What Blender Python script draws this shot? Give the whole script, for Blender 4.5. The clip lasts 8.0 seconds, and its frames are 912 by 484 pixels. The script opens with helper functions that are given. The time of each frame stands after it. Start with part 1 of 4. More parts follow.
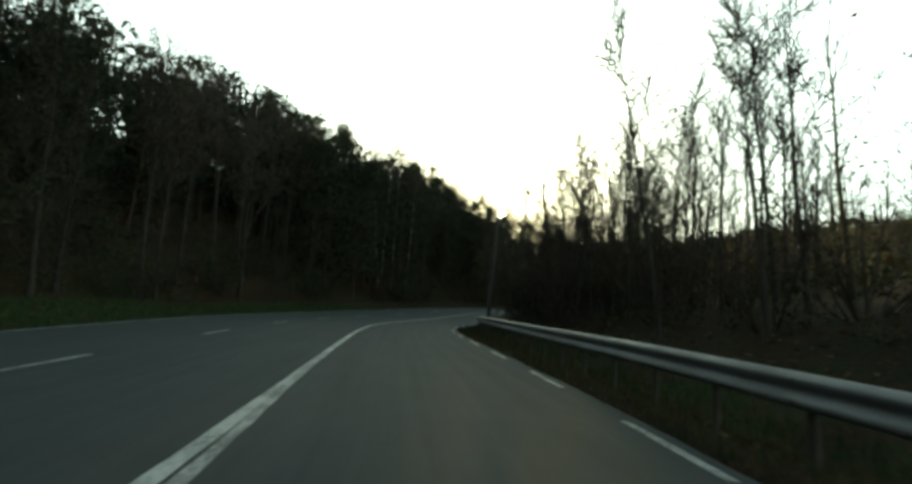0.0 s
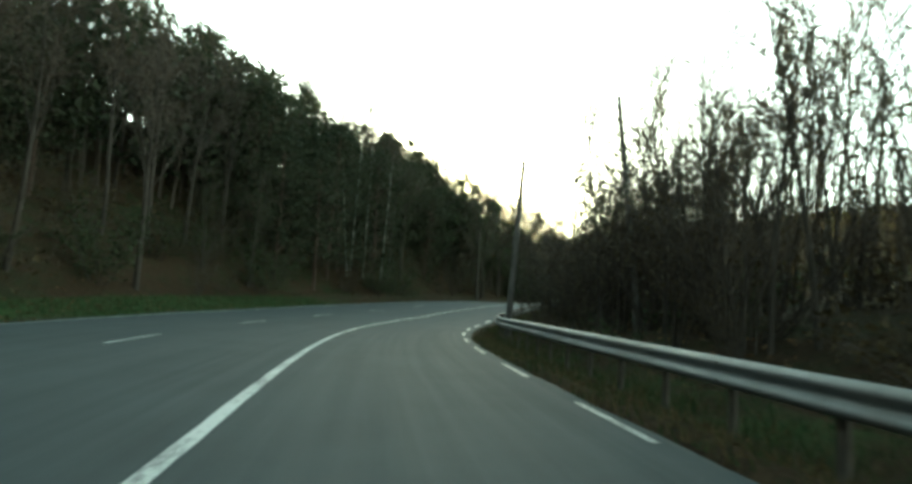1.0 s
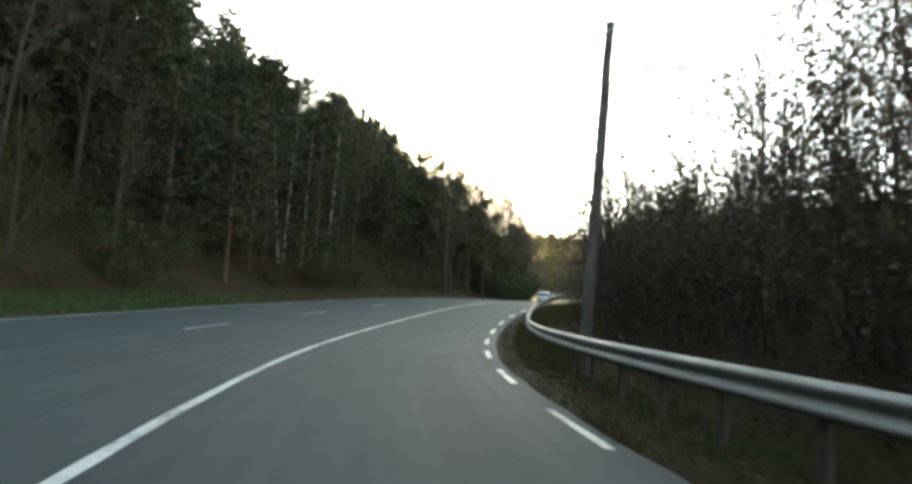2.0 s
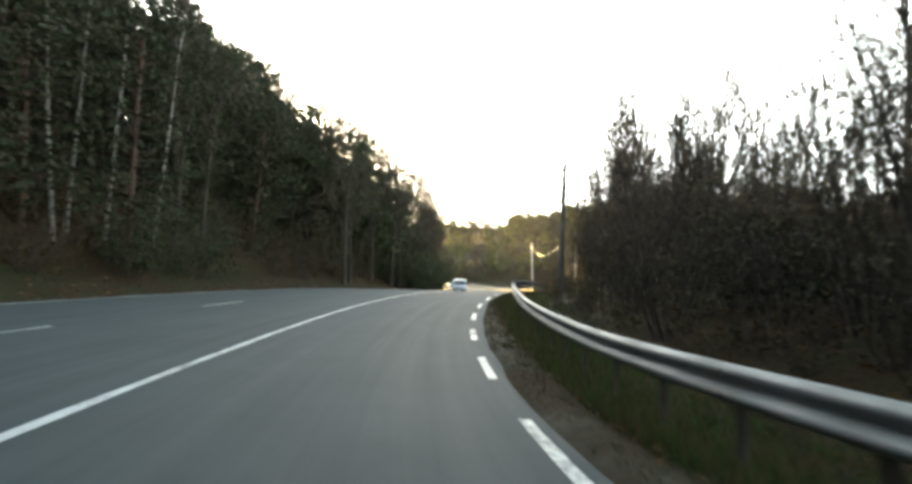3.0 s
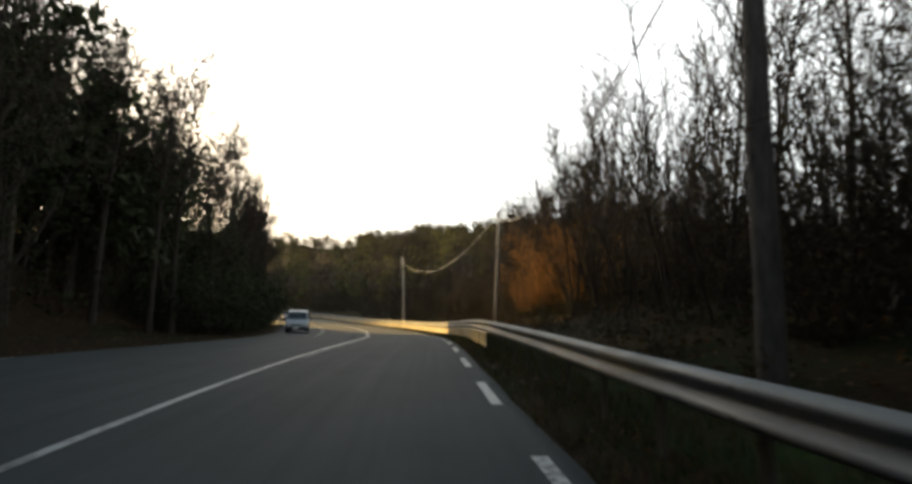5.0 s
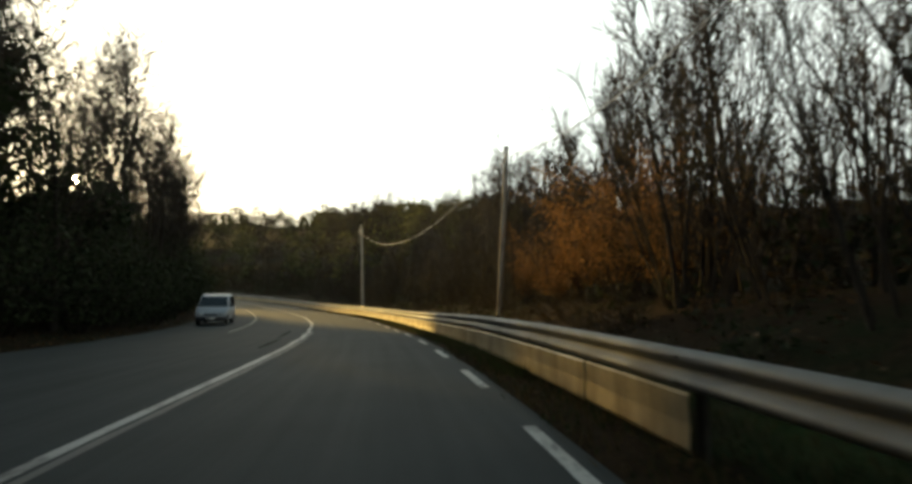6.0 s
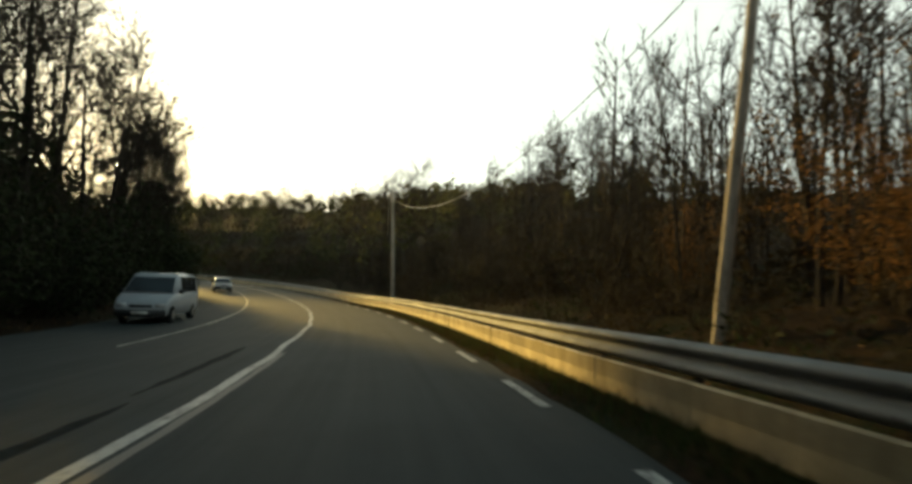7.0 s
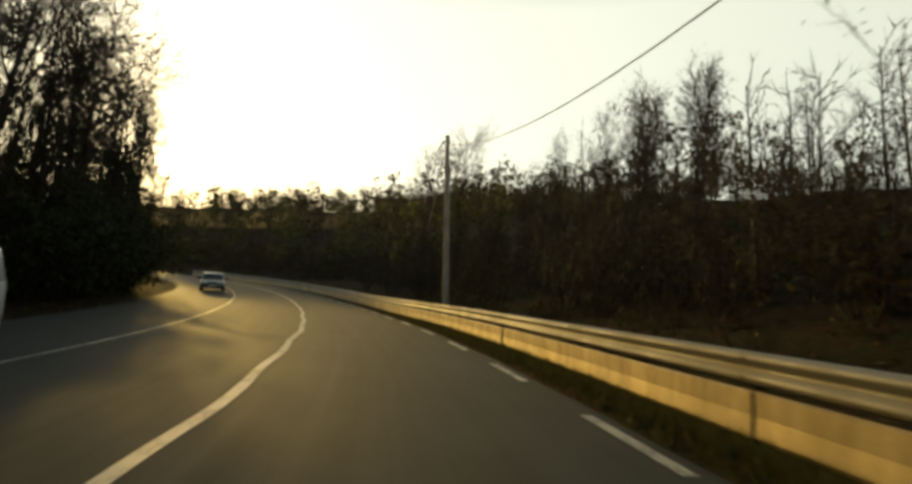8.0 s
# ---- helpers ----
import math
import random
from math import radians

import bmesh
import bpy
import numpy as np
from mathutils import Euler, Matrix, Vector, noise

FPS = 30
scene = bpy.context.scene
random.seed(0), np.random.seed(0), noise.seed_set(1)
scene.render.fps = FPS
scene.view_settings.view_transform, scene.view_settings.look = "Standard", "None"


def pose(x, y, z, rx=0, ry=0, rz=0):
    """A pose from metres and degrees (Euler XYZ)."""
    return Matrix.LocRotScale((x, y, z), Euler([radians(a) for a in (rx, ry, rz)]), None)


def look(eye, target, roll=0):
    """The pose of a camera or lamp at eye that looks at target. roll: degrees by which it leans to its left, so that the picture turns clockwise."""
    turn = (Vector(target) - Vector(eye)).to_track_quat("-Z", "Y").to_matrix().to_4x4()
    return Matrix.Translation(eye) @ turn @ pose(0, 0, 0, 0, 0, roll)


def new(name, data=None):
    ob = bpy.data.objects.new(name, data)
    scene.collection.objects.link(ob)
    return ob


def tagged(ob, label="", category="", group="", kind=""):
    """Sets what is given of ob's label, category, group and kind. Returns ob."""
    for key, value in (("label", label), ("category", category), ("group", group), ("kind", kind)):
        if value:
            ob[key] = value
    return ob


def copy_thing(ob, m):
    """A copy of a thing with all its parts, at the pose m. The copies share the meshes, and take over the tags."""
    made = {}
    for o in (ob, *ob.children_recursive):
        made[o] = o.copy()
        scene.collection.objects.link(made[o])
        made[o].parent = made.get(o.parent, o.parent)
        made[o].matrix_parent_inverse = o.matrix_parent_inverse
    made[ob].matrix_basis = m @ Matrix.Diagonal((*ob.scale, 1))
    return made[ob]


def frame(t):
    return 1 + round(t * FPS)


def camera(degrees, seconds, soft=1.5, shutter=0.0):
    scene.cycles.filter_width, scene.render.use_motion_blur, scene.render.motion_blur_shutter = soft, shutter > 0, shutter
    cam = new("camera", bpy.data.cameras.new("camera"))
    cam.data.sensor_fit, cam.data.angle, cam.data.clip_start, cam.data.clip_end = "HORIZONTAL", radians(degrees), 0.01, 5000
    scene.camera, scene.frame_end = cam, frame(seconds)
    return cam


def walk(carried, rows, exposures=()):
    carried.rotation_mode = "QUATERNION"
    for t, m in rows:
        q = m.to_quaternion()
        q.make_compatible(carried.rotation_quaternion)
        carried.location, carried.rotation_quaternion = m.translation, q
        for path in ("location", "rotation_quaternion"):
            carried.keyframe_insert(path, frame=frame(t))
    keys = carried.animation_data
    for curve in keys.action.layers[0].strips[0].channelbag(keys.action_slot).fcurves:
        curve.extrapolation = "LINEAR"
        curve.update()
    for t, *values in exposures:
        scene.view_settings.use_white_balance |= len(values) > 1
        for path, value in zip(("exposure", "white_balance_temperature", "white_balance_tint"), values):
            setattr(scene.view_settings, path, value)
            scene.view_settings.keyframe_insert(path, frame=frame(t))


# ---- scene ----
cam = camera(83.2, 8.0, soft=3.4, shutter=0.18)
walk(cam, [
    (0.0, pose(1.484, 0.000, 1.210, 96.58, -3.61, -5.34)),
    (0.5, pose(1.338, 5.583, 1.206, 96.51, -2.75, -6.58)),
    (1.0, pose(1.125, 11.176, 1.172, 95.81, -3.53, -8.40)),
    (1.5, pose(1.190, 16.929, 1.113, 96.00, -3.14, -11.11)),
    (2.0, pose(1.386, 22.946, 1.023, 95.64, -3.54, -14.06)),
    (2.5, pose(2.277, 29.110, 0.899, 95.41, -3.19, -18.96)),
    (3.0, pose(3.901, 35.286, 0.798, 95.14, -2.40, -25.47)),
    (3.5, pose(5.989, 41.366, 0.825, 97.26, -1.55, -30.88)),
    (4.0, pose(8.633, 47.074, 1.076, 98.55, -0.75, -36.42)),
    (4.5, pose(11.572, 52.188, 1.387, 99.07, -0.61, -41.12)),
    (5.0, pose(14.563, 56.571, 1.645, 98.31, -0.81, -42.44)),
    (5.5, pose(17.657, 60.895, 1.809, 97.37, -0.69, -45.53)),
    (6.0, pose(21.284, 65.595, 1.898, 96.31, -0.62, -46.93)),
    (6.5, pose(25.177, 70.743, 1.897, 95.94, -1.17, -45.84)),
    (7.0, pose(29.245, 76.275, 1.792, 95.30, -2.06, -43.68)),
    (7.5, pose(33.231, 82.161, 1.653, 95.16, -2.96, -41.75)),
    (8.0, pose(36.990, 88.228, 1.544, 95.81, -3.23, -40.13)),
], exposures=[
    (0.0, 0.58, 6150, -16), (0.5, 1.65, 6200, -20), (1.0, 2.15, 6200, -20), (1.7, 2.4, 6300, -4), (2.8, 2.8, 6400, 5),
    (3.5, 2.5, 6600, 8), (4.5, 1.1, 6500, 13), (6.0, 0.2, 6650, 1), (7.0, 0.0, 6850, -4), (7.5, -0.25, 7200, -3), (8.0, -0.3, 7500, 0)])

# ---- light: a low sun ahead, a bright hazy sky ----
SUN_AZ, SUN_EL = radians(9.2), radians(11.2)
SUN_WAY = Vector((math.sin(SUN_AZ) * math.cos(SUN_EL), math.cos(SUN_AZ) * math.cos(SUN_EL), math.sin(SUN_EL)))
world = bpy.data.worlds.new("sky")
scene.world = world
world.use_nodes = True
wt = world.node_tree
sky = wt.nodes.new("ShaderNodeTexSky")
sky.sky_type, sky.sun_disc = "NISHITA", False
sky.sun_elevation, sky.sun_rotation = SUN_EL, SUN_AZ
sky.air_density, sky.dust_density, sky.ozone_density = 1.0, 4.0, 1.0
background = wt.nodes["Background"]
background.inputs["Strength"].default_value = 0.05
wt.links.new(sky.outputs[0], background.inputs[0])
haze = wt.nodes.new("ShaderNodeBackground")
up = wt.nodes.new("ShaderNodeSeparateXYZ")
sky_way = wt.nodes.new("ShaderNodeTexCoord").outputs["Generated"]
wt.links.new(sky_way, up.inputs[0])
toward = wt.nodes.new("ShaderNodeVectorMath")
toward.operation = "DOT_PRODUCT"
toward.inputs[1].default_value = SUN_WAY
wt.links.new(sky_way, toward.inputs[0])
forward = wt.nodes.new("ShaderNodeMapRange")
for key, value in (("From Min", -1.0), ("From Max", 1.0), ("To Min", 0.42), ("To Max", 1.2)):
    forward.inputs[key].default_value = value
wt.links.new(toward.outputs["Value"], forward.inputs["Value"])
wt.links.new(forward.outputs["Result"], haze.inputs["Strength"])
veil = wt.nodes.new("ShaderNodeValToRGB")
veil.color_ramp.elements[0].position, veil.color_ramp.elements[0].color = 0.50, (0.97, 1.0, 0.955, 1)
veil.color_ramp.elements[1].position, veil.color_ramp.elements[1].color = 0.65, (0.07, 0.12, 0.145, 1)
wt.links.new(up.outputs["Z"], veil.inputs[0])
wt.links.new(veil.outputs[0], haze.inputs["Color"])
both = wt.nodes.new("ShaderNodeAddShader")
wt.links.new(background.outputs[0], both.inputs[0])
wt.links.new(haze.outputs[0], both.inputs[1])
wt.links.new(both.outputs[0], wt.nodes["World Output"].inputs["Surface"])

sun = new("sun", bpy.data.lights.new("sun", "SUN"))
sun.data.energy, sun.data.angle, sun.data.color = 3.9, radians(1.0), (1.0, 0.635, 0.18)
sun.matrix_world = look(SUN_WAY * 500, (0, 0, 0))


# ---- materials ----
def nodes(name):
    m = bpy.data.materials.new(name)
    m.use_nodes = True
    t = m.node_tree
    return m, t, t.nodes["Principled BSDF"], t.nodes["Material Output"]


def noise_node(t, scale, detail=4.0, rough=0.6, coords=None):
    n = t.nodes.new("ShaderNodeTexNoise")
    n.inputs["Scale"].default_value, n.inputs["Detail"].default_value, n.inputs["Roughness"].default_value = scale, detail, rough
    if coords is not None:
        t.links.new(coords, n.inputs["Vector"])
    return n.outputs["Fac"]


def ramp(t, fac, stops):
    r = t.nodes.new("ShaderNodeValToRGB")
    e = r.color_ramp.elements
    while len(e) < len(stops):
        e.new(0.5)
    for el, (at, col) in zip(e, stops):
        el.position = at
        el.color = (*col, 1) if len(col) == 3 else col
    t.links.new(fac, r.inputs[0])
    return r.outputs[0]


def mixed(t, fac, a, b, mode="MIX"):
    m = t.nodes.new("ShaderNodeMix")
    m.data_type, m.blend_type = "RGBA", mode
    for sock, val in ((m.inputs[0], fac), (m.inputs[6], a), (m.inputs[7], b)):
        if isinstance(val, (int, float)):
            sock.default_value = val
        elif isinstance(val, tuple):
            sock.default_value = (*val, 1)
        else:
            t.links.new(val, sock)
    return m.outputs[2]


def arith(t, op, a, b=0.0):
    m = t.nodes.new("ShaderNodeMath")
    m.operation = op
    for sock, val in zip(m.inputs, (a, b)):
        if isinstance(val, (int, float)):
            sock.default_value = val
        else:
            t.links.new(val, sock)
    return m.outputs[0]


def bump(t, bsdf, height, strength=0.4, distance=0.01):
    b = t.nodes.new("ShaderNodeBump")
    b.inputs["Strength"].default_value, b.inputs["Distance"].default_value = strength, distance
    t.links.new(height, b.inputs["Height"])
    t.links.new(b.outputs[0], bsdf.inputs["Normal"])


def coords(t, kind="Object"):
    return t.nodes.new("ShaderNodeTexCoord").outputs[kind]


def attribute(t, name):
    a = t.nodes.new("ShaderNodeAttribute")
    a.attribute_name = name
    return a.outputs["Fac"]


def asphalt_material():
    m, t, b, _ = nodes("asphalt")
    c = coords(t)
    uv = t.nodes.new("ShaderNodeSeparateXYZ")
    t.links.new(coords(t, "UV"), uv.inputs[0])
    grain = noise_node(t, 90.0, 3, 0.7, c)
    blot = noise_node(t, 0.55, 5, 0.65, c)
    stretch = t.nodes.new("ShaderNodeMapping")
    stretch.inputs["Scale"].default_value = (2.4, 0.05, 1)
    t.links.new(coords(t, "UV"), stretch.inputs[0])
    streak = noise_node(t, 1.6, 4, 0.6, stretch.outputs[0])
    base = ramp(t, grain, [(0.25, (0.0175, 0.0235, 0.0255)), (0.75, (0.041, 0.054, 0.057))])
    base = mixed(t, 0.55, base, ramp(t, blot, [(0.3, (0.021, 0.0275, 0.0295)), (0.7, (0.041, 0.052, 0.055))]))
    base = mixed(t, 0.16, base, ramp(t, streak, [(0.3, (0.020, 0.0255, 0.027)), (0.72, (0.050, 0.060, 0.063))]))
    t.links.new(base, b.inputs["Base Color"])
    t.links.new(ramp(t, streak, [(0.3, (0.86,) * 3), (0.8, (0.76,) * 3)]), b.inputs["Roughness"])
    b.inputs["Specular IOR Level"].default_value = 0.24
    bump(t, b, grain, 0.25, 0.004)
    return m


def paint_material(name, wear, tone=0.72):
    m, t, b, _ = nodes(name)
    c = coords(t)
    worn = noise_node(t, 14.0, 6, 0.75, c)
    worn2 = noise_node(t, 1.3, 3, 0.6, c)
    k = arith(t, "ADD", arith(t, "MULTIPLY", worn, 0.6), arith(t, "MULTIPLY", worn2, 0.4))
    col = ramp(t, k, [(wear - 0.05, (0.10, 0.10, 0.10)), (wear + 0.07, (tone, tone, tone * 0.97))])
    t.links.new(col, b.inputs["Base Color"])
    b.inputs["Roughness"].default_value = 0.6
    bump(t, b, worn, 0.3, 0.003)
    return m


def ground_material():
    m, t, b, _ = nodes("leaf_litter_and_grass")
    c = coords(t)
    fine, mid, big = noise_node(t, 9.0, 6, 0.7, c), noise_node(t, 1.1, 5, 0.6, c), noise_node(t, 0.12, 4, 0.6, c)
    litter = ramp(t, fine, [(0.25, (0.012, 0.008, 0.006)), (0.5, (0.034, 0.022, 0.013)), (0.8, (0.07, 0.044, 0.024))])
    moss = ramp(t, fine, [(0.25, (0.011, 0.016, 0.007)), (0.75, (0.034, 0.040, 0.018))])
    grass = ramp(t, fine, [(0.25, (0.015, 0.029, 0.009)), (0.75, (0.043, 0.072, 0.023))])
    dirt = ramp(t, mid, [(0.3, (0.03, 0.025, 0.018)), (0.75, (0.09, 0.075, 0.056))])
    wild = mixed(t, ramp(t, arith(t, "ADD", arith(t, "MULTIPLY", mid, 0.5), arith(t, "MULTIPLY", big, 0.5)), [(0.47, (0, 0, 0)), (0.62, (1, 1, 1))]), litter, moss)
    g = arith(t, "MULTIPLY", attribute(t, "grass"), arith(t, "ADD", mid, 0.55))
    col = mixed(t, ramp(t, g, [(0.3, (0, 0, 0)), (0.65, (1, 1, 1))]), wild, grass)
    d = arith(t, "MULTIPLY", attribute(t, "dirt"), arith(t, "ADD", mid, 0.5))
    col = mixed(t, ramp(t, d, [(0.3, (0, 0, 0)), (0.7, (1, 1, 1))]), col, dirt)
    t.links.new(col, b.inputs["Base Color"])
    b.inputs["Roughness"].default_value, b.inputs["Specular IOR Level"].default_value = 0.95, 0.05
    bump(t, b, arith(t, "ADD", fine, mid), 0.9, 0.08)
    return m


def leafy_material(name, dark, light, lets=0.35):
    """Thin leaves: a matt face and light that passes through; each leaf has its own tone."""
    m, t, b, out = nodes(name)
    isl = t.nodes.new("ShaderNodeNewGeometry").outputs["Random Per Island"]
    ob = t.nodes.new("ShaderNodeObjectInfo").outputs["Random"]
    k = arith(t, "ADD", arith(t, "MULTIPLY", isl, 0.75), arith(t, "MULTIPLY", ob, 0.25))
    col = ramp(t, k, [(0.05, dark), (0.95, light)])
    t.links.new(col, b.inputs["Base Color"])
    b.inputs["Roughness"].default_value, b.inputs["Specular IOR Level"].default_value = 0.7, 0.12
    tr = t.nodes.new("ShaderNodeBsdfTranslucent")
    t.links.new(col, tr.inputs["Color"])
    mix = t.nodes.new("ShaderNodeMixShader")
    mix.inputs[0].default_value = lets
    t.links.new(b.outputs[0], mix.inputs[1])
    t.links.new(tr.outputs[0], mix.inputs[2])
    t.links.new(mix.outputs[0], out.inputs["Surface"])
    return m


def bark_material(name, dark, light, scale=6.0):
    m, t, b, _ = nodes(name)
    mp = t.nodes.new("ShaderNodeMapping")
    mp.inputs["Scale"].default_value = (1, 1, 0.22)
    t.links.new(coords(t), mp.inputs[0])
    n1, n2 = noise_node(t, scale, 6, 0.7, mp.outputs[0]), noise_node(t, 0.9, 3, 0.6, coords(t))
    k = arith(t, "ADD", arith(t, "MULTIPLY", n1, 0.65), arith(t, "MULTIPLY", n2, 0.35))
    t.links.new(ramp(t, k, [(0.35, dark), (0.62, light)]), b.inputs["Base Color"])
    b.inputs["Roughness"].default_value, b.inputs["Specular IOR Level"].default_value = 0.9, 0.12
    bump(t, b, n1, 0.7, 0.02)
    return m


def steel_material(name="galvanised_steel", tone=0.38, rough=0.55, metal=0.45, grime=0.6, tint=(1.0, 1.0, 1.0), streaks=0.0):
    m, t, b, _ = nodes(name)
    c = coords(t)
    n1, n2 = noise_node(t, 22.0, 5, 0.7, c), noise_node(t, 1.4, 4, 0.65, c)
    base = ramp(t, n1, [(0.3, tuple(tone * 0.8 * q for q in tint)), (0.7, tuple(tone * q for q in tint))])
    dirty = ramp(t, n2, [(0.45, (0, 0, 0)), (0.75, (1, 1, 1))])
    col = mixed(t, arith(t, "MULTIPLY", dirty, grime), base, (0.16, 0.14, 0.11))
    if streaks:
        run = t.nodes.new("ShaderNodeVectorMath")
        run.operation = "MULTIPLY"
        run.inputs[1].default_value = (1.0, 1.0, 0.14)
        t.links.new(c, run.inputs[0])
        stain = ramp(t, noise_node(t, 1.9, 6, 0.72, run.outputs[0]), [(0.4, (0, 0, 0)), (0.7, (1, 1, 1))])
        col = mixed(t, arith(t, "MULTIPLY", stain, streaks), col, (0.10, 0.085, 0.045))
    t.links.new(col, b.inputs["Base Color"])
    b.inputs["Metallic"].default_value = metal
    t.links.new(ramp(t, n2, [(0.35, (rough,) * 3), (0.8, (min(1, rough + 0.3),) * 3)]), b.inputs["Roughness"])
    bump(t, b, n1, 0.12, 0.003)
    return m


def plain_material(name, color, rough=0.5, metal=0.0, vary=0.15, scale=8.0, gloss=0.5):
    m, t, b, _ = nodes(name)
    n = noise_node(t, scale, 4, 0.6, coords(t))
    lo, hi = tuple(v * (1 - vary) for v in color), tuple(min(1, v * (1 + vary)) for v in color)
    t.links.new(ramp(t, n, [(0.3, lo), (0.7, hi)]), b.inputs["Base Color"])
    b.inputs["Roughness"].default_value, b.inputs["Metallic"].default_value = rough, metal
    b.inputs["Specular IOR Level"].default_value = gloss
    return m


def glow_material(name, color, strength):
    m, t, b, out = nodes(name)
    e = t.nodes.new("ShaderNodeEmission")
    e.inputs[0].default_value, e.inputs[1].default_value = (*color, 1), strength
    t.links.new(e.outputs[0], out.inputs["Surface"])
    return m


MAT = {
    "asphalt": asphalt_material(),
    "paint": paint_material("white_road_paint", 0.45, 0.44),
    "worn_paint": paint_material("worn_road_paint", 0.5, 0.38),
    "ghost_paint": paint_material("nearly_gone_road_paint", 0.62, 0.24),
    "tar": plain_material("tar_patch", (0.02, 0.0245, 0.026), 0.97, 0, 0.3, 6, 0.05),
    "ground": ground_material(),
    "bark": bark_material("grey_brown_bark", (0.02, 0.017, 0.014), (0.064, 0.052, 0.042)),
    "pale_bark": bark_material("pale_birch_bark", (0.07, 0.063, 0.055), (0.30, 0.285, 0.255), 3.0),
    "pine_bark": bark_material("pine_bark", (0.03, 0.021, 0.017), (0.10, 0.066, 0.048)),
    "twig": leafy_material("twigs", (0.03, 0.023, 0.018), (0.085, 0.065, 0.048), 0.0),
    "bud": leafy_material("buds_and_dry_leaves", (0.05, 0.036, 0.02), (0.15, 0.10, 0.05), 0.35),
    "needle": leafy_material("pine_needles", (0.020, 0.025, 0.014), (0.054, 0.058, 0.032), 0.25),
    "ivy": leafy_material("ivy_leaves", (0.018, 0.025, 0.012), (0.056, 0.066, 0.03), 0.25),
    # far leaves: haze and sun glow are put into this lighter colour
    "olive": leafy_material("hazed_hillside_leaves", (0.05, 0.054, 0.026), (0.14, 0.135, 0.06), 0.55),
    "copper": leafy_material("dry_beech_leaves", (0.17, 0.085, 0.03), (0.40, 0.215, 0.08), 0.5),
    "bramble": leafy_material("bramble_leaves", (0.025, 0.02, 0.011), (0.078, 0.056, 0.027), 0.3),
    "withered": leafy_material("withered_leaves", (0.03, 0.026, 0.018), (0.095, 0.078, 0.052), 0.3),
    "grass": leafy_material("grass_blades", (0.012, 0.023, 0.009), (0.042, 0.062, 0.024), 0.35),
    "lush_grass": leafy_material("lush_grass_blades", (0.022, 0.036, 0.013), (0.07, 0.09, 0.032), 0.45),
    "dry_grass": leafy_material("dry_grass_blades", (0.035, 0.026, 0.014), (0.11, 0.08, 0.04), 0.35),
    "litter": leafy_material("fallen_leaves", (0.05, 0.03, 0.016), (0.15, 0.09, 0.045), 0.2),
    "steel": steel_material("galvanised_steel", 0.21, 0.55, 0.35, 0.45),
    # stained panel steel; the low sun's gold is put into its tint
    "panel": steel_material("sun_tinted_weathered_panel", 0.5, 0.42, 0.65, 0.4, (1.0, 0.83, 0.55), 0.6),
    "post": bark_material("rusty_steel", (0.035, 0.028, 0.022), (0.10, 0.085, 0.07), 12.0),
    # one pole wood in two copies: sunlight, then shade, put into the colour
    "pole": bark_material("sunlit_pole_wood", (0.28, 0.25, 0.205), (0.60, 0.53, 0.44), 9.0),
    "shaded_pole": bark_material("shaded_pole_wood", (0.04, 0.036, 0.034), (0.12, 0.108, 0.098), 9.0),
    "cable": plain_material("grey_cable_sheath", (0.48, 0.46, 0.43), 0.35),
    "ceramic": plain_material("insulator_ceramic", (0.5, 0.48, 0.42), 0.25),
    "white_body": plain_material("white_car_paint", (0.46, 0.49, 0.52), 0.28, 0.0, 0.06, 2),
    "silver_body": plain_material("silver_car_paint", (0.45, 0.46, 0.48), 0.3, 0.5, 0.06, 2),
    "glass": plain_material("tinted_car_glass", (0.03, 0.035, 0.04), 0.06, 0.0, 0.1, 2),
    "rubber": plain_material("black_rubber", (0.02, 0.02, 0.02), 0.7),
    "trim": plain_material("dark_plastic_trim", (0.035, 0.036, 0.038), 0.55),
    "alloy": plain_material("wheel_alloy", (0.4, 0.4, 0.41), 0.35, 0.8),
    "lens": plain_material("headlight_lens", (0.7, 0.7, 0.7), 0.1, 0.2),
    "plate": plain_material("number_plate", (0.7, 0.7, 0.66), 0.4),
    "sun": glow_material("sun_surface", (1.0, 0.80, 0.45), 400.0),
}


# ---- mesh helpers ----
class Buf:
    """Triangles gathered for one mesh, with a material slot for each."""

    def __init__(self):
        self.v, self.f, self.m = [], [], []

    def add(self, verts, faces, slot=0):
        k = len(self.v)
        self.v.extend(verts)
        for q in faces:
            for i in range(1, len(q) - 1):
                self.f.append((k + q[0], k + q[i], k + q[i + 1]))
                self.m.append(slot)

    def arrays(self):
        return np.array(self.v, float).reshape(-1, 3), np.array(self.f, int).reshape(-1, 3), np.array(self.m, int)


def mesh_of(name, v, f, m, mats, smooth=False):
    me = bpy.data.meshes.new(name)
    me.vertices.add(len(v))
    me.vertices.foreach_set("co", np.ascontiguousarray(v, dtype=np.float32).ravel())
    me.loops.add(3 * len(f))
    me.loops.foreach_set("vertex_index", np.ascontiguousarray(f, dtype=np.int32).ravel())
    me.polygons.add(len(f))
    me.polygons.foreach_set("loop_start", np.arange(0, 3 * len(f), 3, dtype=np.int32))
    me.polygons.foreach_set("material_index", np.ascontiguousarray(m, dtype=np.int32))
    me.polygons.foreach_set("use_smooth", np.full(len(f), smooth, dtype=bool))
    for q in mats:
        me.materials.append(MAT[q])
    me.update(calc_edges=True)
    me.validate()
    return me


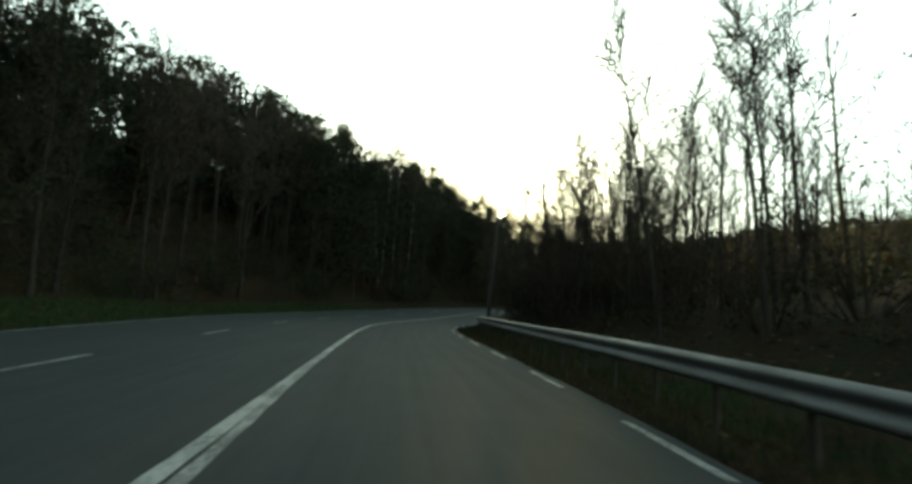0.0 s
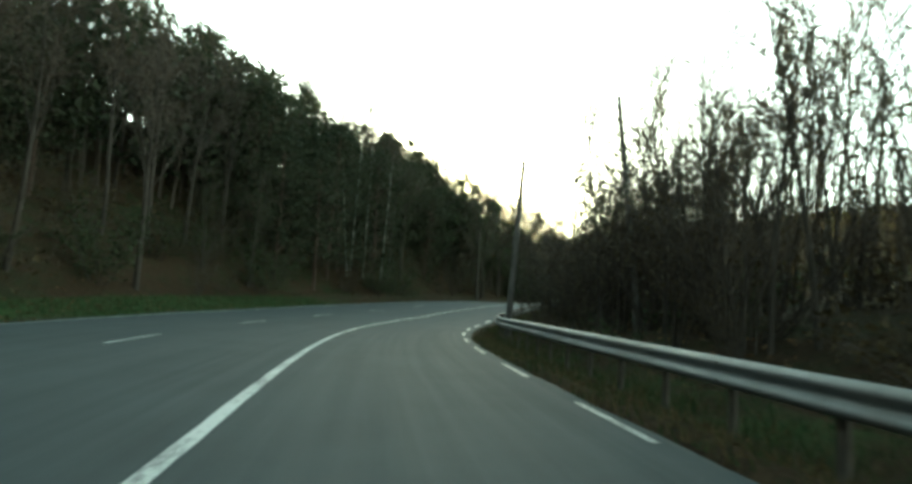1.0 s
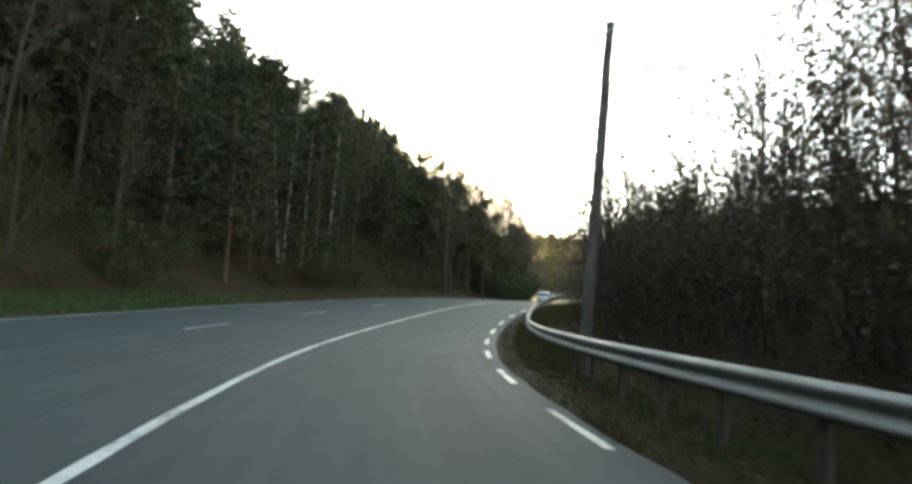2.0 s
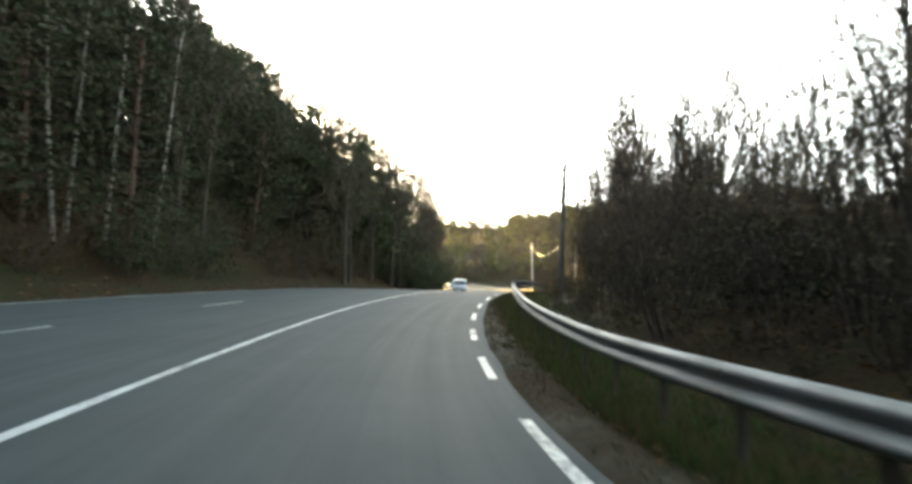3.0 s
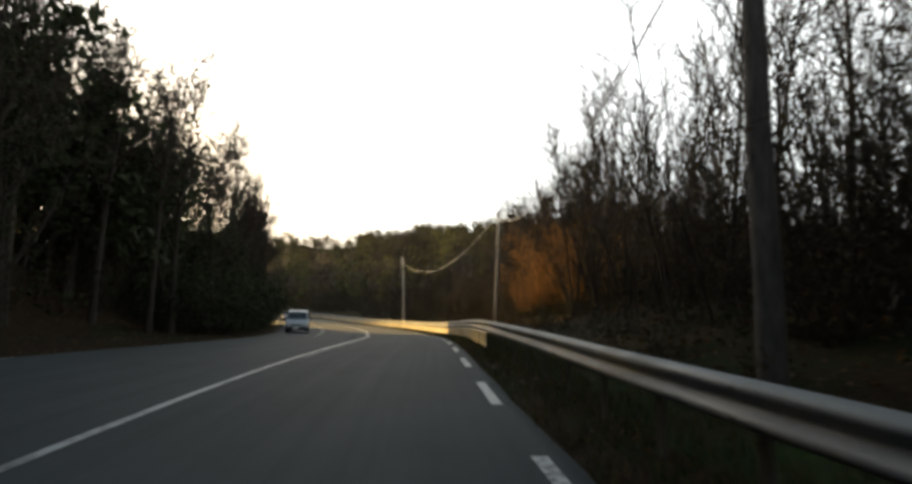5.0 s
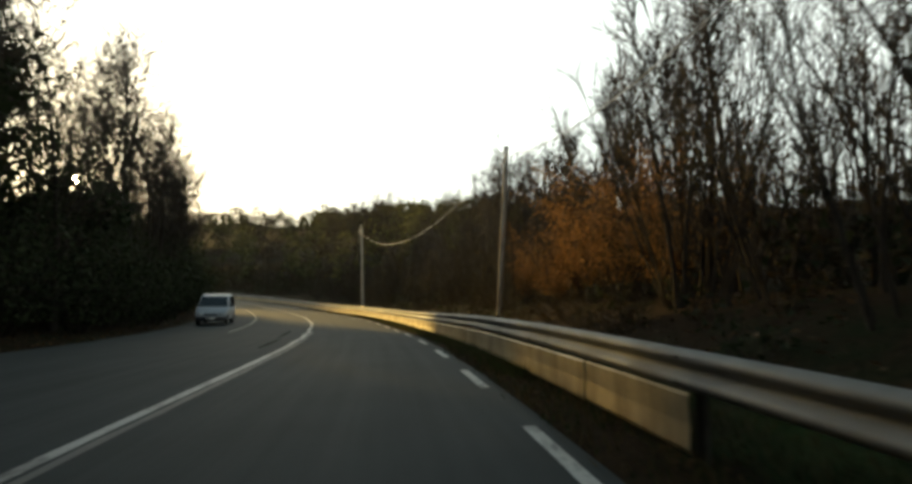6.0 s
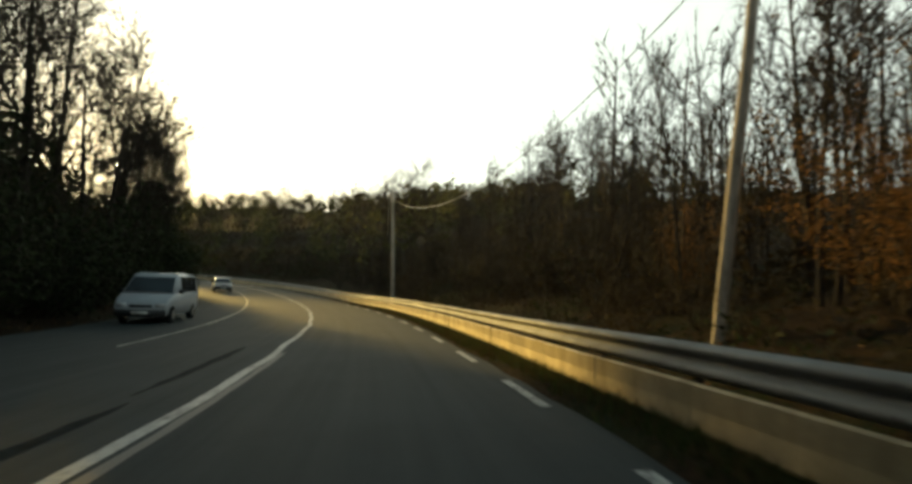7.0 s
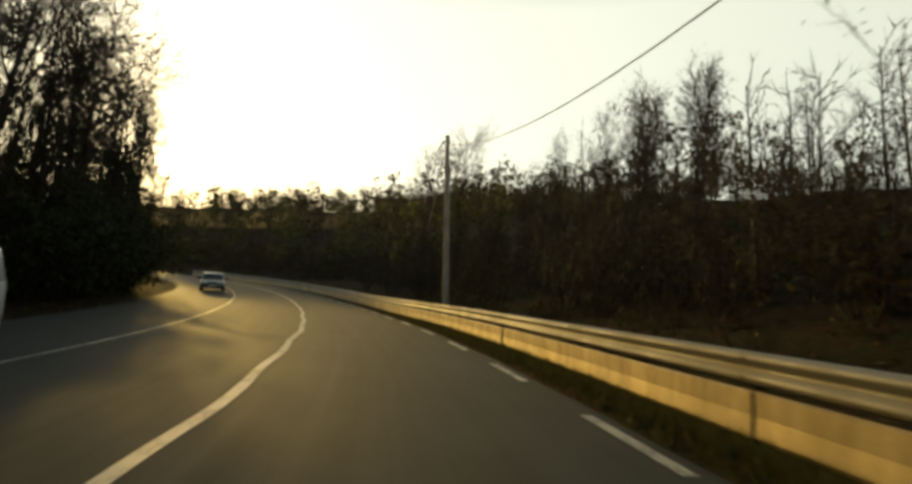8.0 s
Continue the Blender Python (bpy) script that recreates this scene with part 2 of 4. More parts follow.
def buf_mesh(name, buf, mats, smooth=False):
    return mesh_of(name, *buf.arrays(), mats, smooth)


def part(name, mesh, parent, label="", at=None):
    ob = new(name, mesh)
    ob.parent = parent
    if at is not None:
        ob.matrix_basis = at
    return tagged(ob, label)


def bm_mesh(name, bm, mat, smooth=False):
    me = bpy.data.meshes.new(name)
    bmesh.ops.recalc_face_normals(bm, faces=bm.faces)
    for f in bm.faces:
        f.smooth = smooth
    bm.to_mesh(me)
    bm.free()
    me.materials.append(MAT[mat])
    return me


def tube(buf, pts, rads, n, slot=0):
    """A tapered tube along pts, closed at its tip."""
    pts = [Vector(p) for p in pts]
    verts, faces = [], []
    side = Vector((1, 0.3, 0.1))
    for i, p in enumerate(pts):
        d = (pts[min(i + 1, len(pts) - 1)] - pts[max(i - 1, 0)]).normalized()
        a = (side - d * side.dot(d)).normalized()
        side = a
        b = d.cross(a)
        for k in range(n):
            w = 2 * math.pi * k / n
            verts.append(p + (a * math.cos(w) + b * math.sin(w)) * rads[i])
    for i in range(len(pts) - 1):
        for k in range(n):
            faces.append((i * n + k, i * n + (k + 1) % n, (i + 1) * n + (k + 1) % n, (i + 1) * n + k))
    faces.append(tuple(range((len(pts) - 1) * n, len(pts) * n)))
    buf.add(verts, faces, slot)


def leaf(buf, rng, p, size, slot, flat=0.0, full=False):
    """One leaf or a small tuft: a pointed sliver, or a full lozenge."""
    a = Vector((rng.uniform(-1, 1), rng.uniform(-1, 1), rng.uniform(-1, 1) * (1 - flat))).normalized()
    b = a.cross(Vector((rng.uniform(-1, 1), rng.uniform(-1, 1), rng.uniform(-1, 1)))).normalized()
    a, b = a * size, b * size * rng.uniform(0.35, 0.6)
    p = Vector(p)
    if full:
        buf.add([p - a, p + b, p + a, p - b], [(0, 1, 2, 3)], slot)
    else:
        buf.add([p - a, p + a * 0.3 + b * 1.5, p + a * 0.9 - b * 1.3], [(0, 1, 2)], slot)


def sprig(buf, rng, p, d, length, width, slot):
    """One thin twig as a slim three-cornered sliver."""
    d = d.normalized()
    s = d.cross(Vector((rng.uniform(-1, 1), rng.uniform(-1, 1), rng.uniform(-1, 1)))).normalized() * width
    buf.add([p - s, p + s, p + d * length], [(0, 1, 2)], slot)


# ---- the line of the road: curvature, vertical curvature and cross-fall along it ----
STEP = 9.04
CURVE = [0.0, 0.0, 0.0027, 0.0027, 0.0023, -0.0017, -0.0142, -0.0210, -0.0147, -0.0143, -0.0109, -0.0029, 0.0024, 0.0081, 0.0035,
         0.0084, 0.0082, 0.0061, 0.0060, 0.0083, 0.0113, 0.0128, 0.0106, 0.0106, 0.0106, 0.0106, 0.0106, 0.008, 0.004, 0.0, 0.0]
CURVE_S = np.array([-40.0, -25.0] + [-11.3 + STEP * i for i in range(len(CURVE) - 2)])
CREST = [-0.000526, -0.000656, -0.000732, 0.004749, -0.002895, -0.002038, 0.001413, 0.000415, 0.00118, 0.000466, -0.000213, -0.000213]
CREST_S = np.array([-11.3 + 2 * STEP * i for i in range(len(CREST))])
FALL = [0.0031, -0.0118, 0.0041, 0.0274, -0.0079, -0.0253, -0.0195, -0.0093, 0.0182, 0.0222, 0.0146, 0.0093, 0.006]
FALL_S = np.array([-11.3 + 2 * STEP * i for i in range(len(FALL))])
S = np.arange(-160.0, 420.01, 0.5)


def integral(values):
    q = np.concatenate([[0], np.cumsum((values[1:] + values[:-1]) * 0.25)])
    return q - np.interp(0, S, q)


HEAD = integral(np.interp(S, CURVE_S, CURVE))
RX, RY = integral(-np.sin(HEAD)), integral(np.cos(HEAD))
GRADE = integral(np.where((S > -11.3) & (S < 190), np.interp(S, CREST_S, CREST), 0))
RZ = integral(GRADE)
CROSS = np.interp(S, FALL_S, FALL)

LANE, LEFT_LANE, LEFT_EDGE, RAIL = 3.955, 3.64, 7.36, 4.86


def on_road(s, off, up=0.0):
    """The place at s metres along the centre line and off metres to its left, above the road's surface."""
    h = np.interp(s, S, HEAD)
    x, y, z, c = (np.interp(s, S, q) for q in (RX, RY, RZ, CROSS))
    return Vector((x - math.cos(h) * off, y - math.sin(h) * off, z + c * max(-6.0, min(8.5, off)) + up))


def heading(s):
    return math.degrees(float(np.interp(s, S, HEAD)))


def smooth01(x, a, b):
    q = np.clip((x - a) / (b - a), 0, 1)
    return q * q * (3 - 2 * q)


def nearest(xy):
    """For places in the plan: the metres along the road and the metres to its left."""
    near_s, near_o = np.zeros(len(xy)), np.zeros(len(xy))
    pick = slice(None, None, 2)
    px, py, ph, ps = RX[pick], RY[pick], HEAD[pick], S[pick]
    for k in range(0, len(xy), 4000):
        q = xy[k:k + 4000]
        d2 = (q[:, :1] - px) ** 2 + (q[:, 1:] - py) ** 2
        i = d2.argmin(1)
        dist = np.sqrt(d2[np.arange(len(q)), i])
        side = -(q[:, 0] - px[i]) * np.cos(ph[i]) - (q[:, 1] - py[i]) * np.sin(ph[i])
        near_s[k:k + 4000], near_o[k:k + 4000] = ps[i], np.where(side >= 0, dist, -dist)
    return near_s, near_o


def waves(x, y, size):
    return (np.sin(x / size + 1.3 * np.sin(y / size * 0.8)) + np.sin(y / size * 1.17 + 1.7 * np.sin(x / size * 0.63 + 2))) * 0.5


def land_height(x, y, s, o):
    """The lie of the land: a wooded bank on the left, a gentler slope on the right, hills round the valley."""
    z = np.interp(s, S, RZ) + np.interp(s, S, CROSS) * np.clip(o, -6, 8.5)
    left = np.maximum(o - LEFT_EDGE - 0.5, 0)
    steep = 1 - 0.8 * smooth01(s, 94, 122)
    z = z + 0.16 * np.minimum(left, 4) * (1 - 0.5 * smooth01(s, 60, 100)) + steep * (0.72 * np.clip(left - 3.8, 0, 20) + 0.2 * np.clip(left - 23.8, 0, 120))
    right = np.maximum(-o - LANE - 0.5, 0)
    z = z - 0.10 * np.minimum(right, 1.2) + 0.28 * np.clip(right - 1.6, 0, 4) + (0.15 + 0.05 * smooth01(s, 60, 120)) * np.clip(right - 5.6, 0, 190) + 6.0 * smooth01(right, 14, 60) * smooth01(s, 80, 140) * (1 - 0.5 * smooth01(s, 150, 200))
    near = 1 - smooth01(s, 135, 165)
    z = z - near * (0.32 * np.clip(right - 46, 0, 60))
    rough = np.clip((np.abs(o - 1.7) - 7.2) / 10, 0, 1)
    z = z + rough * (0.35 * waves(x, y, 3.1) + 0.8 * waves(x, y, 11.0))
    far = np.hypot(x - 40, y - 100)
    z = np.where(far > 320, z * np.clip(1 - (far - 320) / 1500, 0.12, 1), z)
    return z - 0.05


def land(x, y):
    s, o = nearest(np.array([[x, y]]))
    return float(land_height(np.array([x]), np.array([y]), s, o)[0])


def at_side(s, off, sink=0.0):
    p = on_road(s, off)
    return Vector((p.x, p.y, land(p.x, p.y) - sink))


# ---- ground ----
def ground():
    def lines(lo, hi, step, reach):
        mid = list(np.arange(lo, hi + 0.01, step))
        out, d = [], step
        while hi + (sum(out) + d) < reach:
            out.append(d)
            d *= 1.22
        ups = list(hi + np.cumsum(out)) + [reach]
        downs = [-reach] + list((lo - np.cumsum(out))[::-1])
        return np.array(downs + mid + ups)
    gx, gy = lines(-42, 96, 1.0, 2400), lines(-16, 190, 1.0, 2400)
    xx, yy = np.meshgrid(gx, gy)
    xy = np.stack([xx.ravel(), yy.ravel()], 1)
    s, o = nearest(xy)
    z = land_height(xy[:, 0], xy[:, 1], s, o)
    under = (o > -LANE - 1.2) & (o < LEFT_EDGE + 1.2)
    z = np.where(under, z - 0.12, z)
    nx, ny = len(gx), len(gy)
    i = (np.arange(ny - 1)[:, None] * nx + np.arange(nx - 1)).ravel()
    f = np.concatenate([np.stack([i, i + 1, i + nx + 1], 1), np.stack([i, i + nx + 1, i + nx], 1)])
    v = np.column_stack([xy, z])
    me = mesh_of("ground", v, f, np.zeros(len(f), int), ["ground"], True)
    grass = smooth01(o, LEFT_EDGE, LEFT_EDGE + 0.8) * (1 - smooth01(o, 9.8, 12.2)) * (1 - 0.8 * smooth01(s, 36, 54))
    grass = np.maximum(grass, 0.3 * smooth01(-o, LANE + 0.3, LANE + 0.9) * (1 - smooth01(-o, 6.2, 8.0)))
    dirt = smooth01(-o, LANE - 0.2, LANE + 0.1) * (1 - smooth01(-o, LANE + 0.3, LANE + 1.2)) + 0.8 * (1 - smooth01(np.abs(o - LEFT_EDGE - 0.4), 0.2, 0.8))
    for name, vals in (("grass", grass), ("dirt", dirt)):
        me.attributes.new(name, "FLOAT", "POINT").data.foreach_set("value", vals.astype(np.float32))
    tagged(new("ground", me), "wooded ground of brown leaf litter, moss and roadside grass", "ground", kind="structure")


def strip(s0, s1, off0, off1, up, step=0.5, wob=0.0, rng=None):
    """A band along the road between two offsets (numbers, or functions of s). Vertices, triangles and (off, s) for each vertex."""
    ss = np.arange(s0, s1 + step * 0.5, step)
    v, uv = [], []
    for s in ss:
        a, b = (q(s) if callable(q) else q for q in (off0, off1))
        if wob:
            a, b = a + rng.uniform(-wob, wob), b + rng.uniform(-wob, wob)
        for k in range(2):
            o = (a, b)[k]
            v.append(on_road(s, o, up))
            uv.append((o, s))
    f = []
    for i in range(len(ss) - 1):
        f += [(2 * i, 2 * i + 2, 2 * i + 3), (2 * i, 2 * i + 3, 2 * i + 1)]
    return v, f, uv


def road():
    offs = np.concatenate([[-LANE - 0.36, -LANE - 0.24], np.linspace(-LANE - 0.1, LEFT_EDGE + 0.05, 12), [LEFT_EDGE + 0.25, LEFT_EDGE + 0.4]])
    ss = np.arange(-60, 300.1, 1.0)
    rng = random.Random(3)
    v, uv = [], []
    for s in ss:
        ja, jb = rng.uniform(-0.04, 0.03), rng.uniform(-0.08, 0.08)
        for k, o in enumerate(offs):
            low = -0.14 if k in (0, len(offs) - 1) else (-0.02 if k in (1, len(offs) - 2) else 0.0)
            o = o + (ja if k < 2 else jb if k > len(offs) - 3 else 0)
            v.append(on_road(s, o, low))
            uv.append((o, s))
    n, f = len(offs), []
    for i in range(len(ss) - 1):
        for k in range(n - 1):
            a = i * n + k
            f += [(a, a + n, a + n + 1), (a, a + n + 1, a + 1)]
    f = np.array(f)
    me = mesh_of("road", np.array(v), f, np.zeros(len(f), int), ["asphalt"], True)
    layer = me.uv_layers.new(name="UVMap")
    layer.data.foreach_set("uv", np.array(uv, dtype=np.float32)[f.ravel()].ravel())
    return tagged(new("road", me), "three-lane grey asphalt road with streaked wheel tracks", "road", kind="structure")


def verge():
    """The earth verge under the guardrail: bare dirt with a rut at the road's edge, then moss and grass."""
    offs = [-4.15, -4.4, -4.6, -4.78, -4.9, -5.0, -5.12, -5.3, -5.55, -5.85, -6.2, -6.6, -7.1]
    ss = np.arange(-20, 150.1, 0.4)
    xy = np.array([on_road(q, o)[:2] for q in ss for o in offs])
    so = np.array([(q, o) for q in ss for o in offs])
    base = land_height(xy[:, 0], xy[:, 1], so[:, 0], so[:, 1])
    z = []
    for (x, y), (q, o), h in zip(xy, so, base):
        wander = 0.12 * math.sin(q * 0.31) + 0.07 * math.sin(q * 0.83 + 1)
        rut = math.exp(-((o + 5.02 + wander) / 0.13) ** 2) * (0.075 + 0.03 * math.sin(q * 1.7))
        lump = 0.035 * noise.noise((x * 2.1, y * 2.1, 3)) + 0.022 * noise.noise((x * 6, y * 6, 9))
        taper = smooth01(-o, 6.4, 7.1) * 0.3
        edge = 0.5 if o > -4.3 else 1.0
        z.append(h + (0.075 - rut + lump) * edge - taper - (0.10 if o > -4.2 else 0))
    n = len(offs)
    i = (np.arange(len(ss) - 1)[:, None] * n + np.arange(n - 1)).ravel()
    f = np.concatenate([np.stack([i, i + n, i + n + 1], 1), np.stack([i, i + n + 1, i + 1], 1)])[:, ::-1]
    me = mesh_of("verge", np.column_stack([xy, z]), f, np.zeros(len(f), int), ["ground"], True)
    patch = np.array([0.5 + 0.5 * noise.noise((x * 0.7, y * 0.7, 5)) for x, y in xy])
    dirt = (1 - smooth01(-so[:, 1], 4.55, 5.1)) * (0.05 + 0.95 * patch) * smooth01(so[:, 0], 24, 32) * (1 - smooth01(so[:, 0], 50, 60))
    grass = smooth01(-so[:, 1], 5.0, 5.4) * (0.1 + 0.6 * patch)
    for name, vals in (("grass", grass), ("dirt", dirt)):
        me.attributes.new(name, "FLOAT", "POINT").data.foreach_set("value", vals.astype(np.float32))
    tagged(new("verge", me), "earth verge of bare dirt, moss and leaf litter under the guardrail", "verge", kind="structure")


def marking(name, parent, label, mat, *args, **kw):
    v, f, _ = strip(*args, **kw)
    return part(name, mesh_of(name, np.array(v), np.array(f), np.zeros(len(f), int), [mat]), parent, label)


def markings(parent):
    rng = random.Random(8)

    def w(s):
        return 0.075 - 0.014 * smooth01(s, 14, 30) * (1 - smooth01(s, 72, 90))

    def sway(s):
        return (0.03 * math.sin(s * 1.35) + 0.022 * math.sin(s * 0.57 + 1)) * smooth01(s, 80, 100)

    marking("centre_line", parent, "solid white centre line", "paint", -40, 250, lambda s: sway(s) - w(s), lambda s: sway(s) + w(s), 0.005, rng=rng, wob=0.008)

    def twin(s):
        return -0.24 * (1 - smooth01(s, 0, 11))
    marking("second_centre_line", parent, "worn second white line beside the centre line", "worn_paint", -40, 11, lambda s: twin(s) - 0.06, lambda s: twin(s) + 0.06, 0.009, rng=rng, wob=0.012)
    marking("old_line", parent, "almost vanished older line", "ghost_paint", 74, 97, -0.23, -0.12, 0.008, rng=rng, wob=0.015)
    s = 7.2 - 7.3 * 5
    while s < 55:
        marking("lane_dash", parent, "", "worn_paint", s, s + 2.2, LEFT_LANE - 0.06, LEFT_LANE + 0.06, 0.005, step=0.55, rng=rng, wob=0.006)
        s += 7.3
    marking("lane_line", parent, "solid white line between the oncoming lanes", "worn_paint", 98.5, 250, LEFT_LANE - 0.05, LEFT_LANE + 0.05, 0.005, rng=rng, wob=0.008)
    s = 3.656 - 3.9855 * 8
    while s < 215:
        wide = 0.05 + 0.016 * smooth01(s, 24, 36)
        marking("edge_dash", parent, "", "paint" if s > 27 else "worn_paint", s, s + 1.85, -LANE - wide, -LANE + wide, 0.005, step=0.46, rng=rng, wob=0.006)
        s += 3.9855
    marking("left_edge_line", parent, "worn white line along the far edge", "worn_paint", -40, 75, LEFT_EDGE - 0.16, LEFT_EDGE - 0.05, 0.005, rng=rng, wob=0.012)
    for s0, s1, o in ((87.5, 91.8, 0.72), (92.4, 98.2, 0.86)):
        mid = (s0 + s1) / 2
        marking("tar_patch", parent, "dark tar repair streak", "tar", s0, s1, lambda s: o - 0.09 * math.sqrt(max(0.03, 1 - ((s - mid) / (s1 - s0) * 2) ** 2)), lambda s: o + 0.10 * math.sqrt(max(0.03, 1 - ((s - mid) / (s1 - s0) * 2) ** 2)), 0.004, rng=rng, wob=0.03)


# ---- guardrail ----
def rail_at(s):
    """The rail's distance from the centre line, which widens a little in the first bend."""
    return float(np.interp(s, [12, 25, 54, 64, 72, 92, 104], [4.86, 5.3, 5.3, 4.95, 4.86, 4.9, 5.1]))


def guardrail():
    rail = tagged(new("guardrail"), "galvanised steel W-beam guardrail on posts along the road edge", "guardrail")
    wave = [(-0.012, 0.748), (0.0, 0.758), (0.03, 0.750), (0.07, 0.722), (0.083, 0.695), (0.07, 0.665), (0.015, 0.625), (0.0, 0.603), (0.015, 0.583), (0.07, 0.545), (0.083, 0.515), (0.07, 0.488), (0.03, 0.458), (0.0, 0.447)]
    seg = 4.0

    def lift(q):
        return float(np.interp(q, [15, 28, 55, 66, 74, 84], [0, 0.035, 0.035, 0.01, 0.04, 0.085]))
    rng = random.Random(21)
    s = -24.0
    while s < 190:
        buf = Buf()
        ss = np.linspace(s - 0.06, s + seg + 0.06, 6)
        ring = []
        for j, q in enumerate(ss):
            lap = 0.004 if j == 0 else 0.0
            ring.append([on_road(q, -rail_at(q) + x + lap, z + lift(q)) for x, z in wave] + [on_road(q, -rail_at(q) + x - 0.004 + lap, z + lift(q)) for x, z in reversed(wave)])
        n = len(ring[0])
        faces = [((i + 1) * n + k, (i + 1) * n + (k + 1) % n, i * n + (k + 1) % n, i * n + k) for i in range(len(ss) - 1) for k in range(n)]
        buf.add([p for r in ring for p in r], faces)
        beam = part("beam", buf_mesh("beam", buf, ["steel"], True), rail)
        for z in (0.695, 0.515):
            bolt = Buf()
            tube(bolt, [on_road(s + 0.1, -rail_at(s + 0.1) + 0.082, z + lift(s)), on_road(s + 0.1, -rail_at(s + 0.1) + 0.098, z + lift(s))], [0.017, 0.012], 6)
            part("bolt", buf_mesh("bolt", bolt, ["post"]), beam)
        if s >= 76:
            for k in range(2):
                a, b = s + 2 * k + 0.012, s + 2 * k + 1.988
                low = Buf()
                out = rng.uniform(-0.012, 0.012)
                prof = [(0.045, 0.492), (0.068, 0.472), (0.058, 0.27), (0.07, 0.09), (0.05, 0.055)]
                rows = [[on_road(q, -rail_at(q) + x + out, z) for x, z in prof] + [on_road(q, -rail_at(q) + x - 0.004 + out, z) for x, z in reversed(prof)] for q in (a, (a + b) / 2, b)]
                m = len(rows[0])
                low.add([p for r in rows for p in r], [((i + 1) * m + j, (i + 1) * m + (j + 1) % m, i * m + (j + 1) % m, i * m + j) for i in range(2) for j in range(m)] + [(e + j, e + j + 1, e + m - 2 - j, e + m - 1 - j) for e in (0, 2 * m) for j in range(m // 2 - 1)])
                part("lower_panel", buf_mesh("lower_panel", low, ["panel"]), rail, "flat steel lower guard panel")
        s += seg
    post = Buf()
    c = [(-0.05, -0.022), (0.05, -0.022), (0.05, -0.014), (-0.042, -0.014), (-0.042, 0.014), (0.05, 0.014), (0.05, 0.022), (-0.05, 0.022)]
    post.add([Vector((y, x, z)) for z in (-0.5, 0.72) for x, y in c], [(i, (i + 1) % 8, 8 + (i + 1) % 8, 8 + i) for i in range(8)] + [(8, 9, 10, 11), (11, 12, 15, 8), (12, 13, 14, 15)])
    post.add([Vector((x, y, z)) for z in (0.55, 0.65) for x, y in ((0.03, -0.04), (0.12, -0.04), (0.12, 0.04), (0.03, 0.04))], [(0, 1, 5, 4), (1, 2, 6, 5), (2, 3, 7, 6), (3, 0, 4, 7), (4, 5, 6, 7), (0, 1, 2, 3)])
    me = buf_mesh("post", post, ["post"])
    s = -23.9
    while s < 190:
        p = on_road(s, -rail_at(s) - 0.11)
        part("post", me, rail, "", pose(p.x, p.y, p.z + lift(s), 0, 0, heading(s) + rng.uniform(-2, 2)))
        s += 4.0 / 3 if s < 72 else 2.0


# ---- poles and their cable ----
def pole(base, top, r0=0.15, r1=0.10, wood="pole"):
    base, top = Vector(base), Vector(top)
    thing = tagged(new("utility_pole"), "round wooden utility pole carrying a cable, sunlight put into its pale colour" if wood == "pole" else "round wooden utility pole carrying a cable, shade put into its dark colour", "utility pole", "poles beside the road")
    thing.location = base
    up = top - base
    shaft = Buf()
    k = 9
    tube(shaft, [up * (i / k) - Vector((0, 0, 0.5 if i == 0 else 0)) + Vector((0.012 * math.sin(i * 2.1), 0.012 * math.cos(i * 1.7), 0)) for i in range(k + 1)], [r0 + (r1 - r0) * i / k for i in range(k + 1)], 12)
    part("shaft", buf_mesh("shaft", shaft, [wood], True), thing)
    cap = Buf()
    tube(cap, [up + Vector((0, 0, 0.0)), up + Vector((0, 0, 0.05)), up + Vector((0, 0, 0.08))], [r1 * 1.12, r1 * 1.1, r1 * 0.4], 12)
    part("cap", buf_mesh("cap", cap, ["post"]), thing)
    arm = Buf()
    tube(arm, [up + Vector((0.0, 0, -0.28)), up + Vector((-0.16, -0.02, -0.24)), up + Vector((-0.30, -0.04, -0.30))], [0.022, 0.02, 0.018], 6)
    part("bracket", buf_mesh("bracket", arm, ["post"]), thing)
    ins = Buf()
    tube(ins, [up + Vector((-0.30, -0.04, z)) for z in (-0.40, -0.36, -0.32, -0.28, -0.24)], [0.02, 0.05, 0.032, 0.05, 0.02], 8)
    part("insulator", buf_mesh("insulator", ins, ["ceramic"], True), thing)
    return top + Vector((-0.30, -0.04, -0.38))


def cable(a, b, sag):
    a, b = Vector(a), Vector(b)
    buf = Buf()
    n = 28
    for turn in (0.0, 2.1, 4.2):
        pts = []
        for i in range(n + 1):
            k = i / n
            p = a.lerp(b, k) - Vector((0, 0, sag * 4 * k * (1 - k)))
            w = turn + k * 40
            pts.append(p + Vector((math.cos(w) * 0.008, math.sin(w) * 0.006, math.sin(w) * 0.008)))
        tube(buf, pts, [0.009] * (n + 1), 4)
    tagged(new("overhead_cable", buf_mesh("overhead_cable", buf, ["cable"])), "twisted grey overhead cable sagging between utility poles", "cable", "cable spans")


def poles():
    spots = [((8.75, 25.6), (8.18, 26.1, 7.68), 0.11), ((6.6, 32.7), (6.96, 32.7, 7.1), 0.14), ((21.4, 58.6), (21.45, 58.5, 8.0), 0.165), ((39.3, 79.85), (38.37, 78.7, 8.35), 0.12),
             ((51.7, 106.3), (51.2, 106.3, 8.7), 0.15)]
